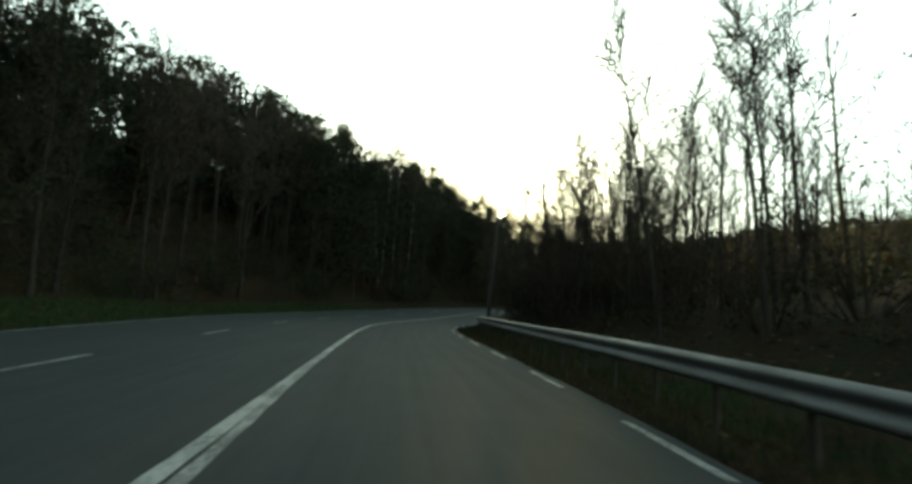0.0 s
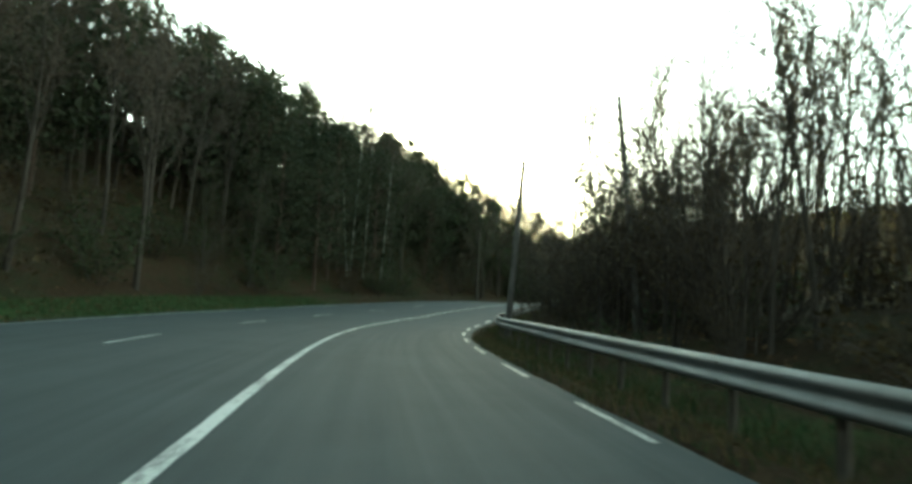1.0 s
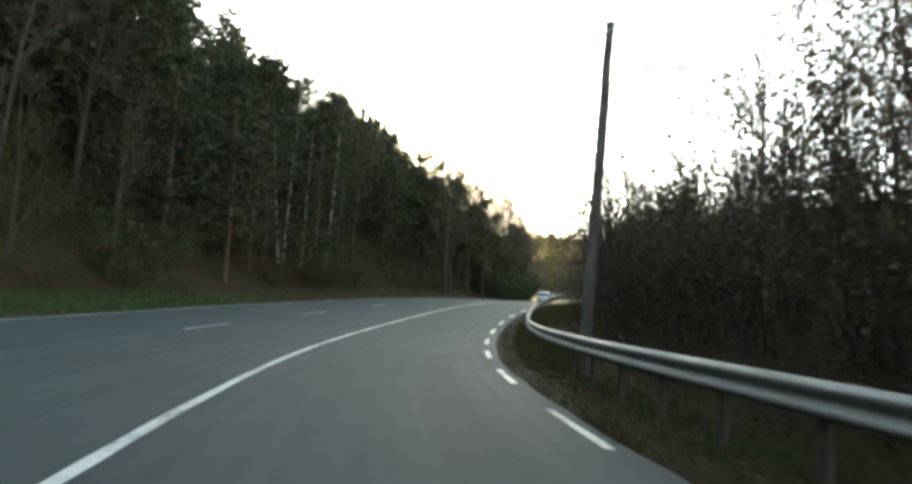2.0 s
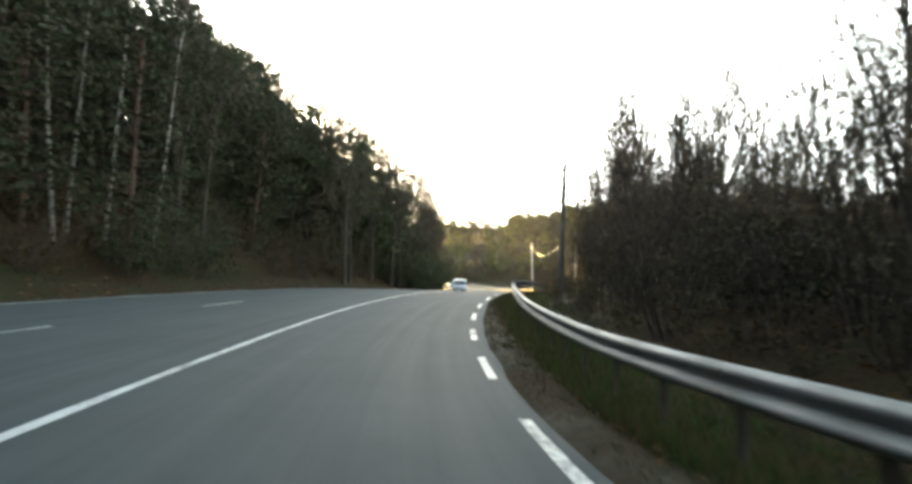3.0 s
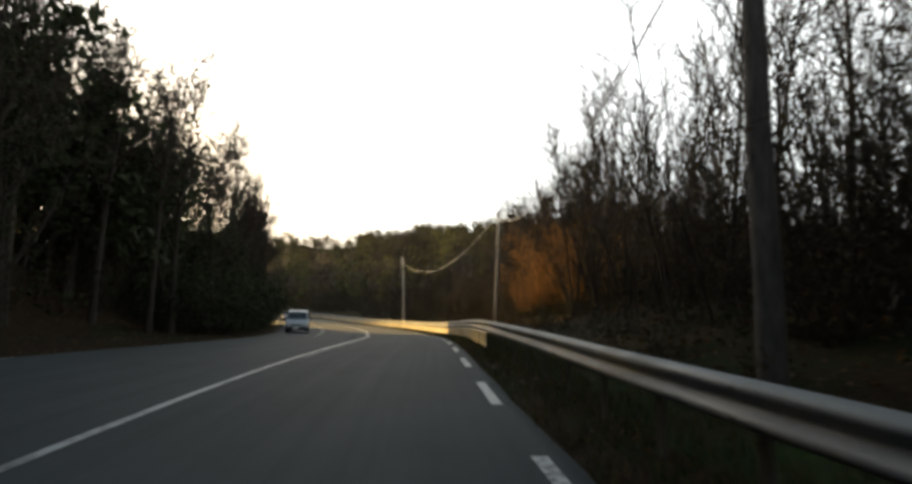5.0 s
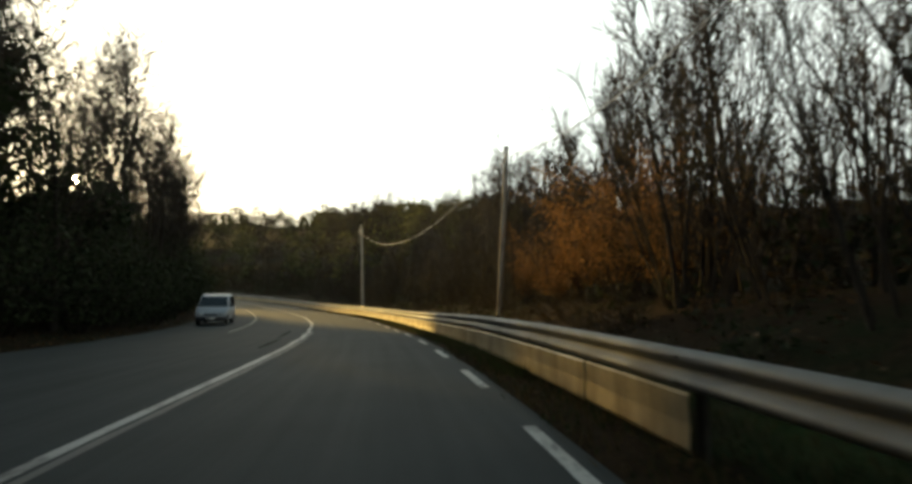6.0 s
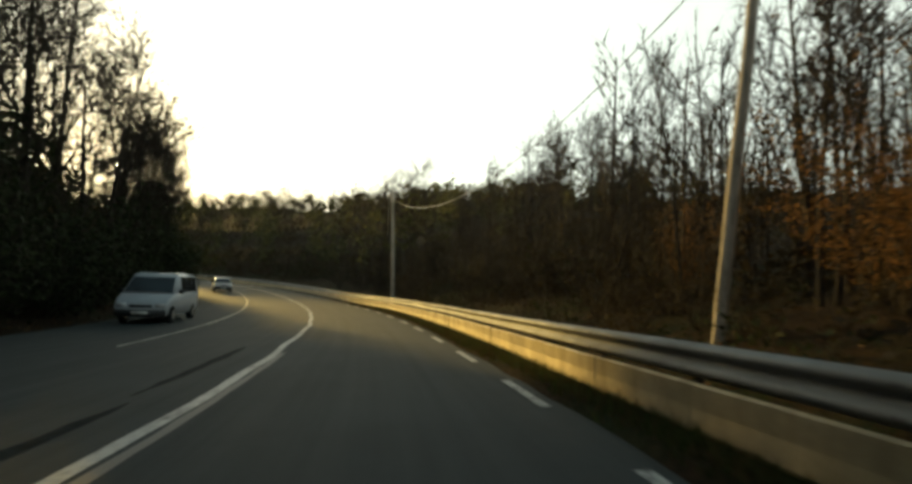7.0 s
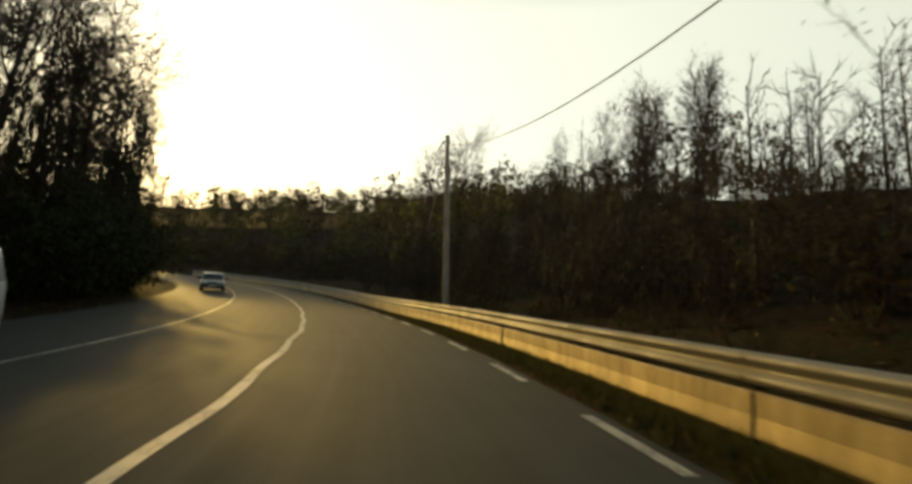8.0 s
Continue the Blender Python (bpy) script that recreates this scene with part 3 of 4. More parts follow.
    hooks = []
    for (x, y), top, r in spots:
        # poles past y 70 get the wood with sunlight in its colour
        hooks.append(pole((x, y, land(x, y) - 0.05), top, r, r * 0.7, "pole" if y > 70 else "shaded_pole"))
    start = pole(at_side(-14, -8.5) - Vector((0, 0, 0.05)), at_side(-14, -8.5) + Vector((0, 0, 8.2)))
    last = Vector((69.0, 131.0, land(69.0, 131.0)))
    end = pole(last - Vector((0, 0, 0.05)), last + Vector((0, 0, 6.4)), 0.13, 0.09, "shaded_pole")
    for a, b, sag in ((start, hooks[0], 0.8), (hooks[0], hooks[1], 0.1), (hooks[1], hooks[2], 0.9), (hooks[2], hooks[3], 1.8), (hooks[3], hooks[4], 2.4), (hooks[4], end, 1.0)):
        cable(a, b, sag)


# ---- trees ----
def bough(p, d, length, r, n, rng, up=0.12, wander=0.18):
    """The points and radii of a bending branch."""
    pts, rads, d = [Vector(p)], [r], Vector(d).normalized()
    for i in range(n):
        d = (d + Vector((rng.uniform(-1, 1), rng.uniform(-1, 1), rng.uniform(-1, 1))) * wander + Vector((0, 0, up))).normalized()
        pts.append(pts[-1] + d * (length / n))
        rads.append(r * (1 - (i + 1) / n * 0.82))
    return pts, rads


def on_line(pts, k):
    q = k * (len(pts) - 1)
    i = min(int(q), len(pts) - 2)
    return pts[i].lerp(pts[i + 1], q - i), (pts[i + 1] - pts[i]).normalized()


def fork(d, rng, angle):
    side = d.cross(Vector((rng.uniform(-1, 1), rng.uniform(-1, 1), rng.uniform(-1, 1)))).normalized()
    return (d * math.cos(angle) + side * math.sin(angle)).normalized()


def bare_tree(seed, height, girth, clear=0.35, limbs=11, spread=0.62, sprigs=5, buds=0, ivy=0, lean=0.03, reach=0.34, ever=0):
    """A leafless tree: the trunk with its limbs, and the crown of branches, twigs and what leaves are left."""
    rng = random.Random(seed)
    wood, crown = Buf(), Buf()
    pts, rads = [Vector((0, 0, -0.6)), Vector((0, 0, 0))], [girth * 1.5, girth * 1.15]
    d = Vector((rng.uniform(-lean, lean), rng.uniform(-lean, lean), 1)).normalized()
    n = 9
    for i in range(n):
        d = (d + Vector((rng.uniform(-1, 1), rng.uniform(-1, 1), 0.3)) * 0.05).normalized()
        pts.append(pts[-1] + d * (height * 0.92 / n))
        rads.append(girth * (1 - 0.9 * ((i + 1) / n) ** 1.1))
    tube(wood, pts, rads, 8)
    for i in range(limbs):
        k = clear + (0.97 - clear) * (i + rng.random()) / limbs
        p, dd = on_line(pts, 0.1 + 0.9 * k)
        lp, lr = bough(p, fork(dd, rng, spread * rng.uniform(0.7, 1.25)), height * reach * (1.15 - 0.75 * k) * rng.uniform(0.75, 1.25), girth * 0.42 * (1.1 - k), 5, rng, 0.14, 0.16)
        tube(wood, lp, lr, 5)
        for j in range(6):
            q = 0.25 + 0.75 * (j + rng.random()) / 6
            p2, d2 = on_line(lp, q)
            bp, br = bough(p2, fork(d2, rng, rng.uniform(0.4, 0.9)), height * 0.13 * rng.uniform(0.5, 1.2), max(0.02, lr[0] * 0.45 * (1.15 - q)), 3, rng, 0.10, 0.22)
            tube(crown, bp, br, 3, 0)
            for m in range(5):
                p3, d3 = on_line(bp, 0.2 + 0.8 * (m + rng.random()) / 5)
                w, l = fork(d3, rng, rng.uniform(0.4, 0.9)), height * 0.05 * rng.uniform(0.5, 1.3)
                sprig(crown, rng, p3, w, l, 0.022, 0)
                for u in range(sprigs):
                    a = p3 + w * l * rng.uniform(0.15, 0.95)
                    sprig(crown, rng, a, fork(w, rng, rng.uniform(0.4, 1.0)), l * rng.uniform(0.35, 0.95), 0.014, 0)
                for u in range(buds):
                    leaf(crown, rng, p3 + w * l * rng.uniform(0.1, 1) + Vector((rng.uniform(-1, 1), rng.uniform(-1, 1), rng.uniform(-1, 1))) * 0.15, rng.uniform(0.02, 0.045), 1)
                for u in range(ever):
                    leaf(crown, rng, p3 + w * l * rng.uniform(0, 1) + Vector((rng.gauss(0, 0.3), rng.gauss(0, 0.3), rng.gauss(0, 0.25))), rng.uniform(0.045, 0.10), 2)
    for i in range(ivy):
        k = rng.random() ** 0.8 * 0.8
        p, dd = on_line(pts, 0.1 + 0.9 * k)
        w = rng.uniform(0, 2 * math.pi)
        leaf(crown, rng, p + Vector((math.cos(w), math.sin(w), 0)) * (girth * 0.7 + abs(rng.gauss(0, 0.45)) * (1 + 0.5 * math.sin(k * 17 + seed))), rng.uniform(0.04, 0.085), 2)
    return wood, crown


def pine_tree(seed, height, girth, clear=0.45, tufts=150, width=0.22, leaves=21):
    """A pine: a straight trunk and flat whorls of boughs that end in ragged needle tufts."""
    rng = random.Random(seed)
    wood, crown = Buf(), Buf()
    pts, rads = bough((0, 0, -0.6), (rng.uniform(-0.03, 0.03), rng.uniform(-0.03, 0.03), 1), height + 0.6, girth, 9, rng, 0.1, 0.025)
    tube(wood, pts, rads, 8)
    for i in range(tufts):
        k = clear + (1 - clear) * (i + rng.random()) / tufts
        p, dd = on_line(pts, k)
        w = rng.uniform(0, 2 * math.pi)
        shape = math.sin(min(1, (1 - k) / (1 - clear) * 1.15 + 0.12) * math.pi * 0.62)
        l = height * width * shape * rng.uniform(0.45, 1.2)
        way = Vector((math.cos(w), math.sin(w), rng.uniform(-0.15, 0.45)))
        bp, br = bough(p, way, l, 0.035, 2, rng, 0.06, 0.15)
        sprig(wood, rng, p, bp[1] - p, (bp[1] - p).length * 1.9, 0.03, 0)
        for j in range(leaves):
            q, qd = on_line(bp, 0.35 + 0.65 * rng.random())
            c = q + Vector((rng.gauss(0, 0.28), rng.gauss(0, 0.28), rng.gauss(0.05, 0.16)))
            leaf(crown, rng, c, rng.uniform(0.09, 0.20), 0, 0.3)
    return wood, crown


def shrub(seed, height, leaves, mat_size=(0.05, 0.11), stems=16, wide=0.75, sprigs=6, whole=False):
    """A thicket: many stems from one root, with twigs and what leaves it keeps."""
    rng = random.Random(seed)
    wood, crown = Buf(), Buf()
    for i in range(stems):
        w = rng.uniform(0, 2 * math.pi)
        base = Vector((math.cos(w), math.sin(w), 0)) * rng.uniform(0, 0.3) + Vector((0, 0, -0.2))
        out = Vector((math.cos(w) * wide, math.sin(w) * wide, rng.uniform(0.7, 1.6)))
        pts, rads = bough(base, out, height * rng.uniform(0.65, 1.2), 0.024, 5, rng, 0.05, 0.2)
        tube(wood, pts, rads, 4)
        for j in range(7):
            p, d = on_line(pts, 0.2 + 0.8 * (j + rng.random()) / 7)
            bp, br = bough(p, fork(d, rng, rng.uniform(0.5, 1.1)), height * 0.26 * rng.uniform(0.5, 1.2), 0.010, 2, rng, 0.05, 0.25)
            tube(crown, bp, br, 3, 0)
            for u in range(sprigs):
                a, ad = on_line(bp, rng.random())
                sprig(crown, rng, a, fork(ad, rng, rng.uniform(0.4, 1.1)), height * 0.10 * rng.uniform(0.4, 1.2), 0.006, 0)
            for u in range(leaves):
                a, ad = on_line(bp, rng.random())
                leaf(crown, rng, a + Vector((rng.gauss(0, 0.14), rng.gauss(0, 0.14), rng.gauss(0, 0.12))) * (0.5 + height * 0.18), rng.uniform(*mat_size), 1, 0.0, whole)
    return wood, crown


def coppice(seed, height, stems=6, twigs=26):
    """A clump of thin upright stems from one stool, each with short fine twigs."""
    rng = random.Random(seed)
    wood, crown = Buf(), Buf()
    for i in range(stems):
        w = rng.uniform(0, 2 * math.pi)
        tall = height * rng.uniform(0.6, 1.05)
        base = Vector((math.cos(w), math.sin(w), 0)) * rng.uniform(0.05, 0.45) + Vector((0, 0, -0.3))
        out = Vector((math.cos(w) * 0.27, math.sin(w) * 0.27, 1))
        pts, rads = bough(base, out, tall, rng.uniform(0.028, 0.055), 7, rng, 0.04, 0.09)
        tube(wood, pts, rads, 4)
        for j in range(twigs):
            k = 0.22 + 0.78 * (j + rng.random()) / twigs
            p, d = on_line(pts, k)
            w2, l = fork(d, rng, rng.uniform(0.35, 0.95)), tall * 0.17 * (1.2 - 0.45 * k) * rng.uniform(0.4, 1.2)
            mid = p + w2 * l * 0.55
            sprig(crown, rng, p, w2, l, 0.017, 0)
            for u in range(4):
                a = p + w2 * l * rng.uniform(0.15, 0.95)
                sprig(crown, rng, a, fork(w2, rng, rng.uniform(0.3, 0.9)) + Vector((0, 0, 0.25)), l * rng.uniform(0.3, 0.7), 0.010, 0)
            if rng.random() < 0.12:
                leaf(crown, rng, mid, rng.uniform(0.02, 0.04), 1)
    return wood, crown


def low_tree(seed, height, leafy, slot, size=(0.08, 0.19)):
    """A tree of the far woods, with few but well-spread branches and leaf clumps."""
    rng = random.Random(seed)
    b = Buf()
    pts, rads = bough((0, 0, -0.8), (0, 0, 1), height * 0.92, height * 0.012, 4, rng, 0.1, 0.06)
    tube(b, pts, rads, 4, 0)
    for i in range(16):
        k = 0.28 + 0.7 * (i + rng.random()) / 16
        p, d = on_line(pts, k)
        lp, lr = bough(p, fork(d, rng, rng.uniform(0.5, 0.9)), height * 0.30 * (1.2 - 0.8 * k), 0.035, 3, rng, 0.12, 0.2)
        tube(b, lp, lr, 3, 0)
        for j in range(9):
            q, qd = on_line(lp, 0.15 + 0.85 * rng.random())
            sprig(b, rng, q, fork(qd, rng, rng.uniform(0.3, 1.0)), height * 0.09 * rng.uniform(0.5, 1.2), 0.022, 0)
        for j in range(leafy):
            q, qd = on_line(lp, 0.3 + 0.7 * rng.random())
            leaf(b, rng, q + Vector((rng.gauss(0, 0.5), rng.gauss(0, 0.5), rng.gauss(0, 0.35))), rng.uniform(*size), slot)
    return b


def round_tree(seed, height, leaves, slot, size=(0.18, 0.42)):
    """A far tree with a full, uneven crown of leaf clumps on a few limbs."""
    rng = random.Random(seed)
    b = Buf()
    pts, rads = bough((0, 0, -0.8), (0, 0, 1), height * 0.9, height * 0.012, 3, rng, 0.1, 0.07)
    tube(b, pts, rads, 3, 0)
    blobs = []
    for i in range(9):
        p, d = on_line(pts, 0.3 + 0.7 * (i + rng.random()) / 9)
        lp, lr = bough(p, fork(d, rng, rng.uniform(0.5, 1.0)), height * rng.uniform(0.12, 0.3), 0.04, 2, rng, 0.1, 0.2)
        tube(b, lp, lr, 3, 0)
        blobs.append((lp[-1], rng.uniform(0.5, 1.1)))
        for j in range(5):
            sprig(b, rng, lp[-1], fork(d, rng, rng.uniform(0.1, 0.9)), rng.uniform(0.6, 1.6), 0.03, 0)
    for i in range(leaves):
        c, r = blobs[rng.randrange(len(blobs))]
        leaf(b, rng, c + Vector((rng.gauss(0, r), rng.gauss(0, r), rng.gauss(0, r * 0.7))), rng.uniform(*size), slot)
    return b


def plant(name, label, category, group, wood, crown, wood_mats, crown_mats, crown_name="crown"):
    thing = tagged(new(name), label, category, group)
    stem = part("trunk" if crown_name == "crown" else "stem", buf_mesh(name + "_wood", wood, wood_mats, True), thing)
    if crown_name != "crown":
        tagged(stem, kind="stuff")
    part(crown_name, buf_mesh(name + "_" + crown_name, crown, crown_mats), thing)
    return thing


def set_out(thing, spots, rng, first=True, size=(0.88, 1.14)):
    """Puts a plant and its copies at (s, off) spots beside the road."""
    for i, (s, off, *own) in enumerate(spots):
        p = at_side(s, off, 0.05)
        k = own[0] if own else rng.uniform(*size)
        m = pose(p.x, p.y, p.z, rng.uniform(-2.5, 2.5), (own[1] if len(own) > 1 else 0) + rng.uniform(-2.5, 2.5), rng.uniform(0, 360)) @ Matrix.Scale(k, 4)
        if i == 0 and first:
            thing.matrix_basis = m
        else:
            q = copy_thing(thing, pose(0, 0, 0))
            q.matrix_basis = m


def scatter(name, label, category, bases, spots, mats, rng, size=(0.8, 1.2)):
    """Many far plants as one mesh."""
    vs, fs, ms, k = [], [], [], 0
    packs = [b.arrays() for b in bases]
    for x, y, z in spots:
        v, f, m = packs[rng.randrange(len(packs))]
        w, q = rng.uniform(0, 2 * math.pi), rng.uniform(*size)
        c, s = math.cos(w) * q, math.sin(w) * q
        vs.append(np.column_stack([v[:, 0] * c - v[:, 1] * s + x, v[:, 0] * s + v[:, 1] * c + y, v[:, 2] * q + z]))
        fs.append(f + k)
        ms.append(m)
        k += len(v)
    me = mesh_of(name, np.concatenate(vs), np.concatenate(fs), np.concatenate(ms), mats)
    return tagged(new(name, me), label, category, kind="stuff")


def spots_in(rng, s0, s1, o0, o1, gap, keep=1.0):
    """Uneven spots in a stretch beside the road."""
    out = []
    s = s0
    while s < s1:
        o = o0
        while (o < o1 if o1 > o0 else o > o1):
            if rng.random() < keep:
                out.append((s + rng.uniform(-0.5, 0.5) * gap, o + rng.uniform(-0.45, 0.45) * gap))
            o += gap if o1 > o0 else -gap
        s += gap
    return out


def woods():
    rng = random.Random(77)
    tree_mats = ["twig", "bud", "ivy"]
    bare = [plant("bare_tree", "leafless grey-brown deciduous tree with a lacy crown", "tree", "roadside trees", *bare_tree(s, h, g, cl, li, sp, 4, bu, iv, 0.04, rc), ["bark"], tree_mats)
            for s, h, g, cl, li, sp, bu, iv, rc in ((11, 15, 0.16, 0.3, 14, 0.6, 1, 0, 0.34), (12, 14, 0.13, 0.35, 14, 0.5, 2, 0, 0.34), (13, 16, 0.2, 0.2, 17, 0.65, 1, 900, 0.42))]
    slim = [plant("slim_tree", "thin leafless young tree standing behind the guardrail", "tree", "thin trees behind the guardrail", *bare_tree(s, h, g, cl, 9, 0.36, 1, 0, 0, 0.05, 0.22), ["bark"], tree_mats)
            for s, h, g, cl in ((31, 9.5, 0.07, 0.4), (32, 10.5, 0.085, 0.35), (33, 8.5, 0.06, 0.3))]
    ivied = [plant("ivy_clad_tree", "tree thickly clad in dark green ivy", "tree", "roadside trees", *bare_tree(s, h, 0.17, 0.12, 12, 0.68, 1, 0, iv, 0.04, 0.34, 4), ["bark"], tree_mats)
             for s, h, iv in ((41, 13, 900), (42, 12, 1100))]
    pines = [plant("pine_tree", "dark green pine with ragged needle boughs", "tree", "pines on the bank", *pine_tree(s, h, 0.17, cl, tu, wd), ["pine_bark"], ["needle"])
             for s, h, cl, tu, wd in ((51, 14, 0.14, 170, 0.29), (52, 13, 0.2, 150, 0.32), (53, 15, 0.1, 180, 0.27))]
    birch = plant("birch_tree", "slender birch with a pale bare trunk", "tree", "birches on the bank", *bare_tree(61, 18, 0.095, 0.62, 9, 0.45, 4, 1, 0, 0.06, 0.2), ["pale_bark"], tree_mats)
    copper = plant("beech_bush", "beech bush keeping its dry copper leaves", "bush", "copper bushes", *shrub(71, 5.8, 38, (0.04, 0.075), 20, 0.45, 3, True), ["bark"], ["twig", "copper"], "foliage")
    thick = [plant("thicket", "dense thicket of dark twigs and brown leaves", "bush", "thickets along the road", *shrub(s, h, lv, (0.03, 0.065), 14, wd, 4), ["bark"], ["twig", "bramble"], "foliage")
             for s, h, lv, wd in ((81, 3.4, 7, 0.8), (82, 4.4, 7, 0.6), (84, 3.8, 5, 0.5))]
    green = plant("green_thicket", "dark green leafy thicket", "bush", "thickets along the road", *shrub(83, 3.8, 15, (0.06, 0.115), 15, 0.7, 4), ["bark"], ["twig", "ivy"], "foliage")

    clump = [plant("coppiced_tree", "clump of thin leafless upright stems behind the guardrail", "tree", "thin trees behind the guardrail", *coppice(s, h, n), ["bark"], tree_mats)
             for s, h, n in ((131, 8.5, 7), (132, 9.5, 6), (133, 7.5, 8))]
    tangle = [plant("tall_thicket", "tall dark thicket of tangled twigs and brown leaves", "bush", "thickets along the road", *shrub(s, h, lv, (0.035, 0.07), 16, wd, 6), ["bark"], ["twig", "withered"], "foliage")
              for s, h, lv, wd in ((86, 4.6, 15, 0.55), (87, 5.0, 13, 0.5))]

    # the bank on the left
    front = spots_in(rng, -10, 12, 12.8, 22, 3.3, 0.92)
    for k, thing in enumerate((bare[0], pines[0], bare[1], ivied[0])):
        set_out(thing, front[k::4], rng, True, (0.82, 1.0))
    front = spots_in(rng, 12, 45, 12.8, 24, 3.3, 0.92)
    for thing, some, size in ((bare[0], front[0::4], (0.85, 1.0)), (bare[1], front[1::4], (0.85, 1.0)), (pines[0], front[2::4], (0.6, 0.8)), (ivied[0], front[3::4], (0.55, 0.75))):
        set_out(thing, some, rng, False, size)
    ranks = spots_in(rng, 46, 80, 13.2, 27, 3.3, 0.92)
    set_out(pines[1], ranks[0::4], rng, True, (0.82, 1.05))
    set_out(pines[2], ranks[1::4], rng, True, (0.82, 1.05))
    set_out(pines[0], ranks[2::4], rng, False, (0.82, 1.05))
    set_out(ivied[1], ranks[3::4], rng, True, (0.85, 1.1))
    set_out(birch, [(56.0, 13.6, 1.0, 5), (57.0, 14.2, 0.95, 8), (58.4, 13.8, 1.02, 3), (60.6, 13.4, 0.9, 7)], rng)
    later = spots_in(rng, 76, 103, 11.0, 23, 3.0, 0.92)
    set_out(ivied[0], later[0::3], rng, False, (0.98, 1.2))
    set_out(ivied[1], later[1::3], rng, False, (0.98, 1.2))
    set_out(bare[0], later[2::3], rng, False, (0.95, 1.15))
    set_out(bare[2], [(111.0, 11.8, 1.18), (117.5, 12.8, 1.2), (105.5, 12.0, 1.0), (123.5, 12.4, 1.1), (129.0, 12.8, 1.0)], rng)
    set_out(bare[1], [(107.5, 13.6, 1.1), (113.5, 14.6, 1.15), (120.5, 14.8, 1.1), (131.5, 12.4, 0.75), (109.2, 17.0, 1.2), (116.0, 17.5, 1.15), (103, 17.0, 1.1), (122, 18.5, 1.15)], rng, False)
    set_out(bare[0], [(108.7, 10.9, 0.85), (114.6, 11.0, 0.98), (119.4, 11.0, 0.98), (124.4, 10.7, 0.88)], rng, False)
    set_out(ivied[0], [(105.8, 10.7, 0.5), (110.0, 10.4, 0.42), (104.5, 10.6, 0.55), (115.0, 10.5, 0.38), (118.5, 10.6, 0.36), (122.5, 10.6, 0.33)], rng, False)
    set_out(green, spots_in(rng, 92, 134, 10.4, 14.5, 2.6, 0.8), rng, True, (0.8, 1.5))

    set_out(bare[0], [(126.5, 12.4, 0.95), (130.5, 11.6, 0.9), (134.0, 12.2, 0.95), (137.5, 13.2, 0.9)], rng, False)
    set_out(bare[0], [(127.0, 10.4, 0.95), (129.5, 10.5, 1.0), (132.0, 10.3, 0.92), (134.8, 10.5, 0.95)], rng, False)
    set_out(ivied[0], [(126.5, 10.8, 0.6), (129.0, 10.9, 0.62), (131.6, 10.8, 0.6), (134.4, 10.8, 0.6)], rng, False)
    set_out(bare[2], [(125.0, 15.5, 1.1)], rng, False)
    set_out(ivied[0], [(129.5, 14.2, 0.8), (133.0, 13.6, 0.78), (136.5, 14.0, 0.8), (140.0, 13.4, 0.75), (131.5, 16.8, 0.85), (138.2, 16.6, 0.8), (132.0, 11.8, 0.7), (136.0, 11.4, 0.72), (140.5, 11.6, 0.75), (144.0, 12.2, 0.75)], rng, False)
    set_out(ivied[1], [(146.5, 11.0, 0.76), (149.5, 11.6, 0.8), (152.5, 11.2, 0.76), (148.0, 13.6, 0.8), (151.5, 14.0, 0.82), (155.5, 12.0, 0.78)], rng, False)
    set_out(bare[0], [(132.5, 9.8, 0.9), (136.5, 10.2, 0.95), (140.5, 10.6, 0.9), (144.5, 11.2, 0.88)], rng, False)
    set_out(ivied[0], [(134.5, 10.1, 0.62), (138.5, 10.3, 0.64), (142.5, 10.6, 0.62)], rng, False)
    set_out(ivied[1], [(108.0, 11.2, 0.55), (111.5, 10.6, 0.48), (115.0, 11.4, 0.5), (118.6, 10.8, 0.48), (122.0, 11.0, 0.5), (126.0, 10.9, 0.5), (104.0, 12.8, 0.6), (124.0, 11.6, 0.58), (128.0, 11.4, 0.6), (132.0, 11.2, 0.56), (120.0, 12.6, 0.6), (112.5, 12.6, 0.58), (136.0, 11.6, 0.52)], rng, False)

    set_out(green, [(124.0, 10.3, 1.3), (126.2, 10.0, 1.35), (128.2, 10.2, 1.3), (130.2, 10.0, 1.4), (132.2, 10.2, 1.3), (134.2, 10.0, 1.35), (136.5, 10.2, 1.25), (139.0, 10.1, 1.2)], rng, False)

    # behind the guardrail on the right
    right = spots_in(rng, 10, 27, -8.8, -15.0, 2.6, 0.75) + spots_in(rng, 58, 86, -9.9, -15.5, 2.8, 0.65)
    for k, thing in enumerate(slim):
        set_out(thing, right[k::3], rng, True, (0.8, 1.02))
    right = spots_in(rng, 29, 46, -10.5, -16.0, 3.0, 0.6) + spots_in(rng, 46, 58, -8.8, -14.5, 2.8, 0.7)
    for k, thing in enumerate(slim):
        set_out(thing, right[k::3], rng, False, (0.42, 0.66))
    right = spots_in(rng, 58, 86, -9.6, -14.5, 2.3, 0.85) + spots_in(rng, 86, 104, -11.5, -16.0, 2.5, 0.4)
    for k, thing in enumerate(clump):
        set_out(thing, right[k::3], rng, True, (0.85, 1.12))
    right = spots_in(rng, 17, 27, -8.6, -13.0, 2.0, 0.85)
    for k, thing in enumerate(clump):
        set_out(thing, right[k::3], rng, False, (0.65, 0.95))
